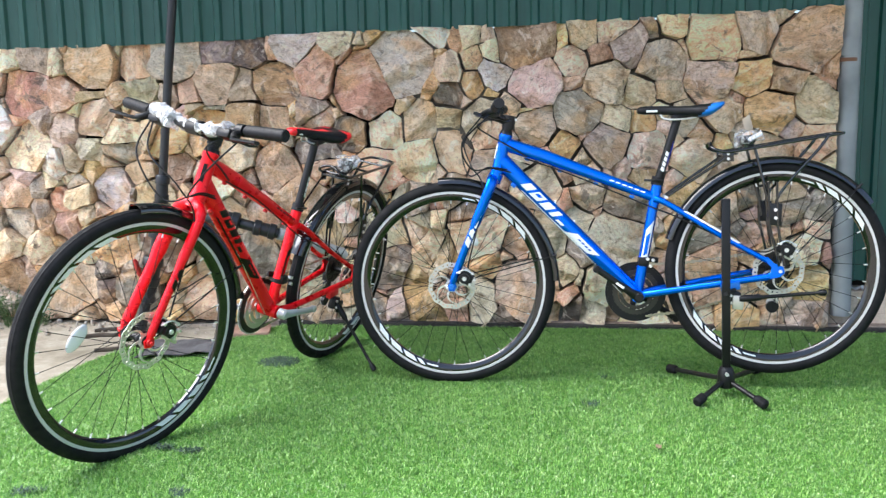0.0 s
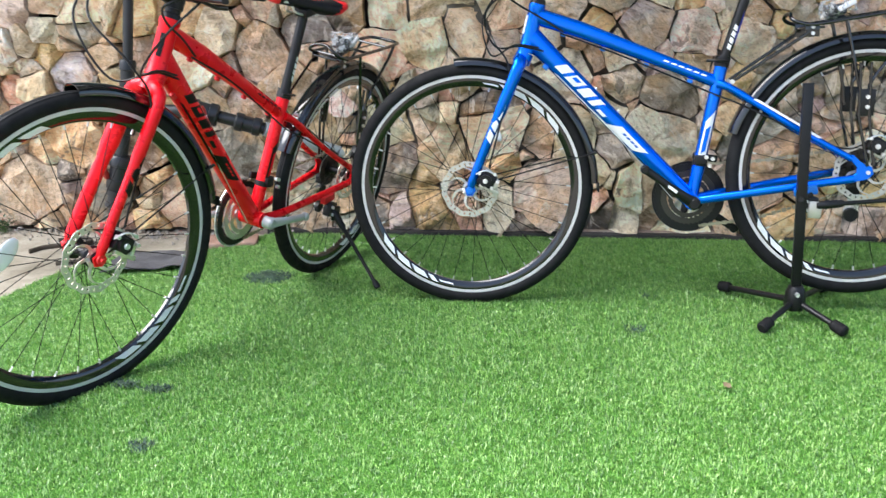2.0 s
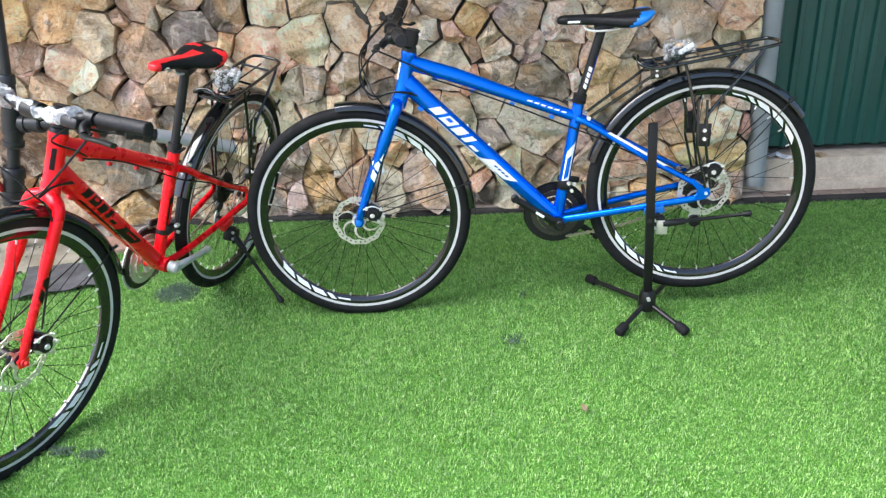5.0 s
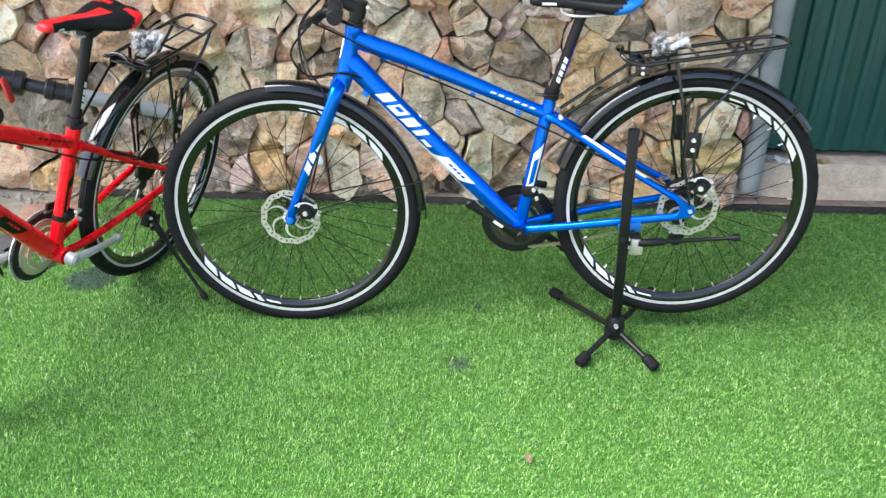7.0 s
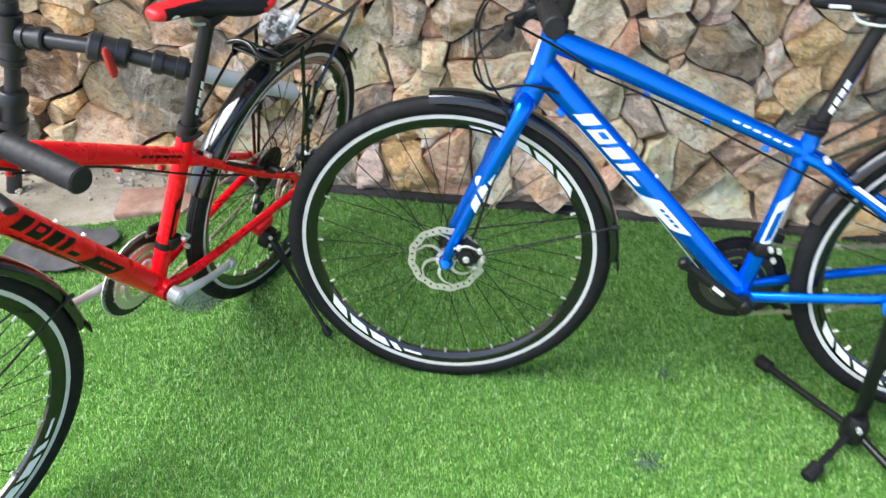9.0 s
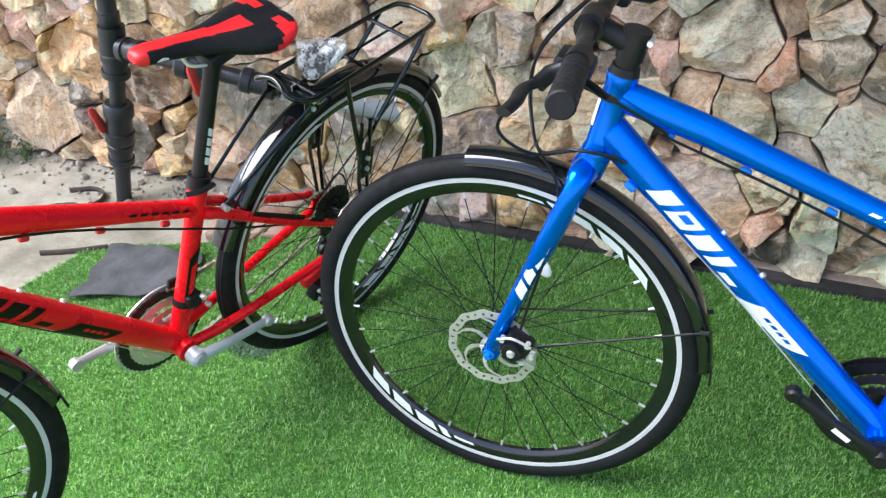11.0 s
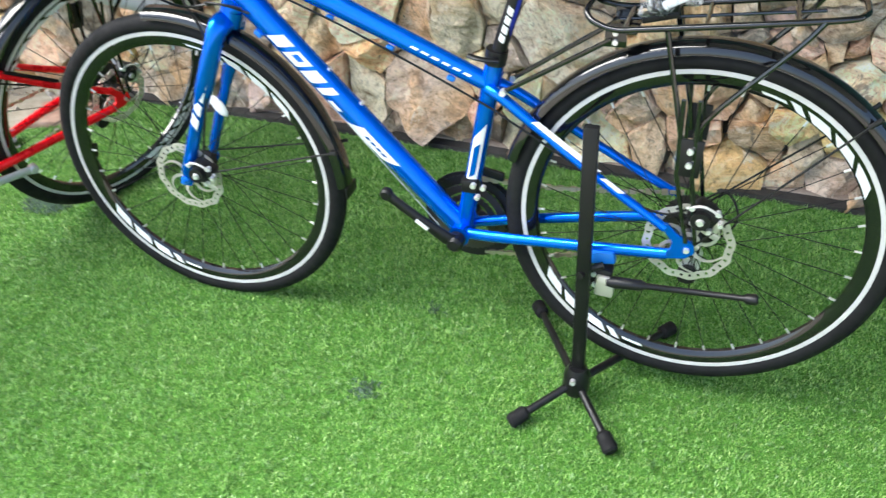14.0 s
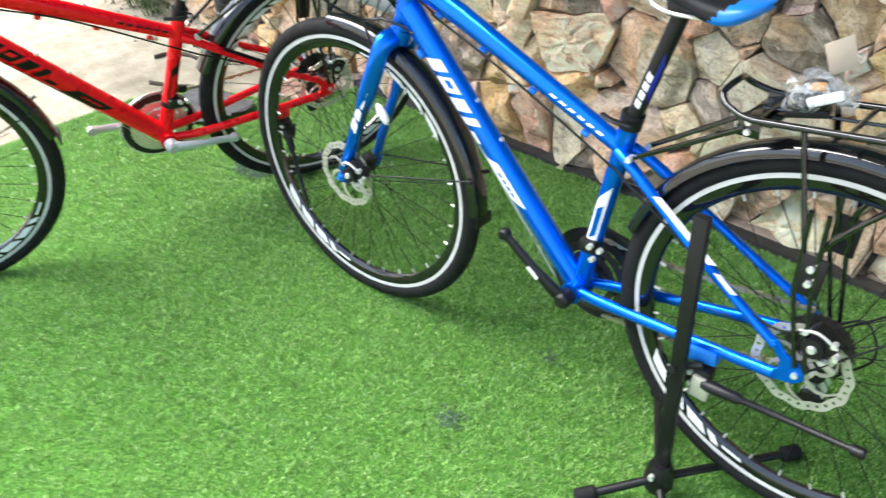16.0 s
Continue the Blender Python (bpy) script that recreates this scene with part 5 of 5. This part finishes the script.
    for dx, dy, dz in ((.012, -.028, .010), (.030, -.022, .004), (.020, -.030, -.014)):
        bm = tube([Vector((.655 + dx, dy, .395 + dz)), Vector((.655 + dx, dy - .010, .395 + dz))], .0055, 8, side=(0, 0, 1))
        part("derailleur_bolt", bm, ALLOY, fd, "steel bolt")
    part("clamp_band", tube([along(BB, SEAT, .26), along(BB, SEAT, .30)], .0195, 20), SATIN, bike)

    # carrier
    z = c["rack"]
    side = [(1.296, 0, z + .034), (1.290, .034, z + .034), (1.245, .056, z + .030), (.975, .058, z + .002), (.930, .057, z - .001), (.908, .053, z + .003), (.890, .047, z + .010), (.881, .036, z + .020), (.884, .020, z + .028)]
    loop = [(x, -y, h) for x, y, h in side] + [(.887, 0, z + .031)] + side[::-1]
    rack = part("carrier", tube(curve_pts(loop, 5), .0052, 10, side=(0, 0, 1)), BLACK, bike, "black tubular rear carrier")
    part("rod", tube([(.93, 0, z - .004), (1.24, 0, z + .026)], .0028, 8), BLACK, rack)
    for x in (.945, 1.07, 1.20):
        part("cross_bar", tube([(x, -.057, z - .002 + (x - .945) * .1), (x, .057, z - .002 + (x - .945) * .1)], .0042, 8, side=(0, 0, 1)), BLACK, rack)
    bm = box(bmesh.new(), (.050, .095, .006), Matrix.Translation((.940, 0, z - .010)), .002)
    for s in (-1, 1):
        box(bm, (.036, .003, .034), Matrix.Translation((.932, s * .050, z - .016)), .001)
    part("mount_plate", bm, BLACK, rack)
    for s in (-1, 1):
        for dz in (0, .016):
            bm = tube([Vector((.932, s * .050, z - .008 - dz)), Vector((.932, s * .057, z - .008 - dz))], .0048, 8, side=(0, 0, 1))
            part("bolt", bm, ALLOY, rack, "steel bolt")
        part("strut", tube([(1.014, s * .060, z + .002), (1.050, s * .066, .575), (1.056, s * .068, .520)], .0048, 8), BLACK, rack)
        part("strut", tube(curve_pts([(1.238, s * .058, z + .028), (1.205, s * .061, z - .014), (1.085, s * .066, .600), (1.075, s * .068, .530)], 4), .0048, 8), BLACK, rack)
        bm = box(bmesh.new(), (.040, .006, .070), Matrix.Translation((1.069, s * .071, .535)) @ pose(0, 0, 0, 0, 4, 0), .002)
        plate = part("joint_plate", bm, SATIN, rack)
        for dz in (.014, -.012):
            bm = tube([Vector((1.069, s * .073, .536 + dz)), Vector((1.069, s * .079, .536 + dz))], .0055, 10, side=(0, 0, 1))
            part("bolt", bm, ALLOY, plate, "bright bolt")
        for dx in (-.012, .014):
            part("leg", tube([(1.062 + dx, s * .071, .640), (1.062 + dx, s * .071, .500), (1.085 + dx * .6, s * .072, .366)], .0042, 8), BLACK, rack)
        part("front_strap", tube([(.926, s * .052, z - .020), (.83, s * .042, (z + .610 - low) / 2), (.734, s * .030, .630 - low)], (.0046, .003), 8), BLACK, rack)
        bm = tube([Vector((.734, s * .026, .630 - low)), Vector((.734, s * .040, .630 - low))], .006, 10, side=(0, 0, 1))
        part("bolt", bm, ALLOY, rack, "steel bolt")
    # rear lamp still in its wrapping
    lm = Matrix.Translation((1.000, 0, z + .032)) @ pose(0, 0, 0, 0, -10, 8)
    bm = box(bmesh.new(), (.046, .058, .034), lm, .010)
    box(bm, (.060, .030, .012), lm @ pose(-.010, 0, -.024), .003)
    lamp = part("rear_lamp", bm, c["lamp"], bike, "rear lamp wrapped in clear film")
    part("lens", box(bmesh.new(), (.020, .020, .008), lm @ pose(.006, -.014, .018), .003), ORANGE if c["name"] == "blue" else REFLECTOR, lamp, "small lens")
    if c["name"] == "blue":
        part("tag", box(bmesh.new(), (.040, .0016, .050), lm @ pose(.026, .030, .048, 6, -12, 30), .0004), TAG, lamp, "small card tag")
    part("strip", box(bmesh.new(), (.050, .012, .014), lm @ pose(.020, -.030, .006, 0, -14, 0), .004), REFLECTOR, lamp, "white plastic strip")
    for size, at, seed in (((.038, .042, .030), (-.004, 0, .006), 0.0), ((.028, .018, .018), (.030, -.010, .006), 5.0)):
        bm = bmesh.new()
        bmesh.ops.create_icosphere(bm, subdivisions=4, radius=1.0, matrix=lm @ pose(*at) @ Matrix.Diagonal((*size, 1)))
        for v in bm.verts:
            q = v.co * 30 + Vector((seed, 0, 0))
            v.co += Vector((noise.noise(q), noise.noise(q + Vector((7, 0, 0))), noise.noise(q + Vector((0, 9, 0))))) * .016
        part("wrapping_film", bm, FILM, lamp, "crumpled clear film")

    # kickstand
    bm = box(bmesh.new(), (.060, .020, .026), pose(.925, -.064, .304, 0, -8, 0), .004)
    ks = part("kickstand", bm, trim, bike, c["stand_label"])
    part("stand_clamp", box(bmesh.new(), (.040, .030, .046), pose(.932, -.074, .268, 0, 10, 0), .006), SATIN, ks)
    part("clamp_plate", box(bmesh.new(), (.036, .010, .046), pose(.942, -.092, .256, 0, 6, 0), .004), c["clamp"], ks, "bright clamp plate")
    for dx, dz in ((-.012, .012), (-.010, -.012)):
        bm = tube([Vector((.932 + dx, -.088, .268 + dz)), Vector((.932 + dx, -.095, .268 + dz))], .005, 8, side=(0, 0, 1))
        part("bolt", bm, ALLOY, ks, "steel bolt")
    a, b = Vector(c["stand"][0]), Vector(c["stand"][1])
    bm = tube([a, along(a, b, .05), along(a, b, .24), along(a, b, .27), along(a, b, .90), along(a, b, .93), along(a, b, .985), b], [.009, .0115, .0105, .0062, .0056, .0100, .0105, .007], 12)
    part("stand_leg", bm, SATIN, ks, "dark leg with rubber foot")
    # white spoke reflector
    w = S @ (hubF + Vector((.17 * math.cos(radians(c["refl"])), .012, .17 * math.sin(radians(c["refl"])))))
    bm = bmesh.new()
    bmesh.ops.create_uvsphere(bm, u_segments=16, v_segments=8, radius=1, matrix=Matrix.Translation(w) @ S.to_3x3().to_4x4() @ pose(0, 0, 0, 0, -c["refl"] - 60, 0) @ Matrix.Diagonal((c["lens"] * 2, .006, c["lens"], 1)))
    part("spoke_reflector", bm, REFLECTOR, bike, "white oval spoke reflector")
    return bike


M_BLUE = Matrix.Translation((-0.0073, 0.0615, 0.3491)) @ pose(0, 0, 0, 0, 0, -0.53) @ pose(0, 0, 0, 0, -3.24, 0) @ pose(0, 0, 0, -1.09) @ Matrix.Translation((0, 0, -R))
M_RED = Matrix.Translation((-0.7881, -0.6944, 0.3347)) @ pose(0, 0, 0, 0, 0, 73.72) @ pose(0, 0, 0, 0, -0.42, 0) @ pose(0, 0, 0, 12.41) @ Matrix.Scale(1.0058, 4) @ Matrix.Translation((0, 0, -R))
kick = M_RED.inverted() @ Vector((-0.311, 0.132, 0.004))
bicycle(dict(name="blue", bb=(0.630, 0.280), fend=-1.0, far=1.0, near=1.0, bar=0.0, tyre=1.0251, lens=.014, post=0.005, sway=0.0, top=0.786, nose=0.016, rack=0.746, label="glossy blue hybrid bicycle with rear carrier held by a black stand", paint=BLUE, trim=BLUE_TRIM, ink=WHITE, panel=WHITE, word=WHITE, seat=0.985, low=0.022, steer=2.65,
             prints=(((205, 1), (28, 1)), ((205, 1), (22, 1))), saddle="black saddle with blue rear corners", crank=142.0, crank_mat=SATIN, crank_label="black crank arm without pedal",
             ring=SPROCKET, guard=SATIN, lip=.090, lamp=SATIN, clamp=STEEL, stand=((.945, -.092, .268), (1.215, -.092, .278)), stand_label="folded kickstand with blue mount", refl=62.0, film=()), M_BLUE)
bicycle(dict(name="red", bb=(0.620, 0.289), fend=12.0, far=1.06, near=.91, bar=-.015, tyre=1.0212, lens=.021, post=0.006, sway=.026, top=0.760, nose=0.016, rack=0.742, label="glossy red hybrid bicycle leaning on its kickstand", paint=RED, trim=RED_TRIM, ink=DARK_PRINT, panel=DARK_PRINT, word=DARK_PRINT, seat=0.93, low=0.045, steer=-10.84,
             prints=(((285, 1), (105, 1)), ((285, 1), (105, 1))), saddle="black saddle with red edges", crank=-5.0, crank_mat=SILVER_CRANK, crank_label="silver crank arm without pedal",
             ring=STEEL, guard=ALLOY, lip=.095, lamp=SATIN, clamp=SATIN, stand=((.935, -.078, .272), tuple(kick)), stand_label="extended kickstand under the chain stay", refl=172.0, film=((((0.186, .19, .945), (0.176, .13, .935), (0.172, .09, .928)), .016, .025), (((0.172, .07, .926), (0.168, .0, .925), (0.172, -.06, .926)), .013, .016), (((0.170, -.05, .918), (0.176, -.09, .930), (0.182, -.12, .940)), .013, .018))), M_RED)

# ---- display stand under the blue bicycle ----
st = thing("bicycle_stand", "black four-legged steel display stand holding the rear of the bicycle", "stand")
hubp = Vector((0.905, -0.054, 0.062))
part("post", box(bmesh.new(), (.026, .016, .58), pose(.896, -.052, .362, 0, -2.0, 0), .002), SATIN, st)
bm = tube([hubp + Vector((0, 0, -.030)), hubp + Vector((0, 0, -.018)), hubp + Vector((0, 0, .020)), hubp + Vector((0, 0, .038))], [.024, .029, .027, .019], 16, side=(1, 0, 0))
part("hub", bm, SATIN, st)
part("bolt", tube([hubp + Vector((-.003, -.022, .020)), hubp + Vector((-.003, -.034, .020))], .006, 8, side=(0, 0, 1)), ALLOY, st, "steel bolt")
for x, y in ((0.996, -0.166), (0.766, 0.196), (0.803, -0.156), (1.066, 0.213)):
    f = Vector((x, y, 0.016))
    leg = part("leg", tube([hubp + Vector((0, 0, -.004)), f], .0085, 10, side=(0, 0, 1)), SATIN, st)
    d = (f - hubp).normalized()
    bm = tube([f - d * .030, f - d * .024, f + d * .010, f + d * .015], [.010, .0155, .0165, .012], 14, side=(0, 0, 1))
    part("rubber_foot", bm, TYRE, leg, "black rubber foot")
bm = tube(curve_pts([(.892, -.066, .345), (.905, -.040, .343), (.93, -.030, .352)], 4), .007, 8)
part("hook", bm, SATIN, st)

# ---- small things on the ground ----
bm = bmesh.new()
bmesh.ops.create_grid(bm, x_segments=16, y_segments=12, size=0.5)
for v in bm.verts:
    r = 1 + 0.28 * noise.noise(Vector((v.co.x * 3, v.co.y * 3, 2)))
    v.co.x, v.co.y = v.co.x * 0.28 * r, v.co.y * 0.22 * r
    v.co.z = 0.010 + 0.012 * noise.noise(Vector((v.co.x * 14, v.co.y * 14, 4)))
bmesh.ops.solidify(bm, geom=bm.faces, thickness=0.003)
tagged(part("rag", bm, RAG, m=pose(-1.175, 0.375, 0.006, 0, 0, 15)), "dark grey cloth rag lying at the turf edge", "rag")
bm = tube(curve_pts([(-1.76, .53, -.012), (-1.74, .596, -.012), (-1.666, .634, -.010), (-1.615, .640, -.012), (-1.592, .685, -.010), (-1.625, .733, -.012), (-1.68, .740, -.011), (-1.746, .709, -.012)], 6), (.004, .010), 8, side=(0, 0, 1))
tagged(part("strap", bm, STRAP), "dark brown flat strap lying in an S on the concrete", "strap")
bm = tube(curve_pts([(-1.56, .38, -.012), (-1.47, .42, -.012), (-1.38, .47, -.010)], 6), (.004, .010), 8, side=(0, 0, 1))
tagged(part("strap", bm, STRAP), "short brown strap end on the concrete", "strap")


def weed(x, y, seed, count, tall):
    """Thin stems with small uneven leaves."""
    rng = random.Random(seed)
    w = thing("weed", "scrubby green weed growing at the wall foot", "plant", pose(x, y, -0.02))
    stems, bm = bmesh.new(), bmesh.new()
    for _ in range(count):
        a, l = rng.uniform(0, 6.28), rng.uniform(.35, 1) * tall
        d = Vector((math.cos(a), math.sin(a), 0))
        r0 = d * rng.uniform(0, .05)
        bend = rng.uniform(.15, .7)
        pts = [r0, r0 + d * l * bend * .3 + Vector((0, 0, l * .5)), r0 + d * l * bend + Vector((0, 0, l * rng.uniform(.75, 1)))]
        sweep(stems, pts, [.0016, .0012, .0006], 4)
        for _ in range(rng.randint(5, 11)):
            f = rng.uniform(.15, 1)
            p = pts[0].lerp(pts[1], f * 2) if f < .5 else pts[1].lerp(pts[2], f * 2 - 1)
            b = rng.uniform(0, 6.28)
            e = Vector((math.cos(b), math.sin(b), rng.uniform(-.2, .8))).normalized()
            s, n = e.cross(Vector((0, 0, 1))).normalized() * rng.uniform(.003, .006), rng.uniform(.012, .030)
            vs = [bm.verts.new(q) for q in (p, p + e * n * .5 + s, p + e * n - Vector((0, 0, n * .2)), p + e * n * .5 - s)]
            bm.faces.new(vs)
    tagged(part("stem_tuft", stems, WEED, w), kind="stuff")
    tagged(part("foliage", bm, WEED, w, smooth=False), kind="stuff")


weed(-2.22, 0.82, 4, 34, 0.26)
weed(-2.36, 0.84, 5, 26, 0.20)
weed(-2.10, 0.86, 9, 12, 0.10)

# loose gravel along the wall foot
bm = bmesh.new()
rng = random.Random(17)
for _ in range(420):
    x, y = rng.uniform(-2.9, -0.95), 0.90 - abs(rng.gauss(0, .11))
    if y < .62 and x > -1.2:
        continue
    r = rng.uniform(.003, .010) if rng.random() < .93 else rng.uniform(.012, .024)
    bmesh.ops.create_icosphere(bm, subdivisions=1, radius=r, matrix=pose(x, y, -.02 + r * .4, rng.uniform(0, 90), rng.uniform(0, 90), rng.uniform(0, 90)) @ Matrix.Diagonal((1, rng.uniform(.6, 1), rng.uniform(.45, .8), 1)))
tagged(part("gravel", bm, GRAVEL, smooth=False), "loose gravel and crumbs at the wall foot", "gravel", kind="stuff")


def flake(name, label, category, x, y, z, sx, sy, mat, seed, m=None):
    bm = bmesh.new()
    bmesh.ops.create_grid(bm, x_segments=5, y_segments=4, size=0.5)
    for v in bm.verts:
        n = noise.noise(Vector((v.co.x * 4, v.co.y * 4, seed)))
        v.co = Vector((v.co.x * sx * (1 + .5 * n), v.co.y * sy * (1 - abs(v.co.x) * 1.1), 0.25 * sx * n))
    bmesh.ops.solidify(bm, geom=bm.faces, thickness=0.0012)
    tagged(part(name, bm, mat, m=m or pose(x, y, z, 0, 0, seed * 50)), label, category)


flake("dry_leaf", "small curled dry leaf on the turf", "leaf", 0.629, -0.543, 0.012, .030, .018, DRY_LEAF, 2.0)
flake("paper_scrap", "crumpled white paper scrap on the plinth", "paper", 1.70, 0.995, 0.163, .11, .06, PAPER, 3.0)
flake("wood_chip", "flat wood offcut on the plinth", "wood", 1.84, 0.992, 0.161, .12, .05, WOOD, 7.0)


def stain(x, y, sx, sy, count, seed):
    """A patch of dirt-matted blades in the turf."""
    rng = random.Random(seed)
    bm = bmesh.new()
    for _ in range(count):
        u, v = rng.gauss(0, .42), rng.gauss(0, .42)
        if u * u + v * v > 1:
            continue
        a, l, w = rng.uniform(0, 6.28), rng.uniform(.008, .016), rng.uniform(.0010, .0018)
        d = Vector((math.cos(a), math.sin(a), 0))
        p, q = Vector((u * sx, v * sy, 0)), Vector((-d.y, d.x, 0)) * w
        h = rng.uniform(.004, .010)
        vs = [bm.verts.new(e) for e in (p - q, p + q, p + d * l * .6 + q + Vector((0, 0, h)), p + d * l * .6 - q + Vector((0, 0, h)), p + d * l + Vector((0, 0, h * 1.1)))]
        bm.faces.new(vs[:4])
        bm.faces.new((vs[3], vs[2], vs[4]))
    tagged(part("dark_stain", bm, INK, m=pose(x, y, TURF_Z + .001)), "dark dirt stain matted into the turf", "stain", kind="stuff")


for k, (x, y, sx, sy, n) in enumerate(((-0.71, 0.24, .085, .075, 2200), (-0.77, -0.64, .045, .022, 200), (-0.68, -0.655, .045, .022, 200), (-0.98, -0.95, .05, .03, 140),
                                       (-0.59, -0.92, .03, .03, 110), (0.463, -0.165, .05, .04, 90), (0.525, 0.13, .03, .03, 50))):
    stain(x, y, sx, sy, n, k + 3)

# ---- the stones, last ----
build_stones()
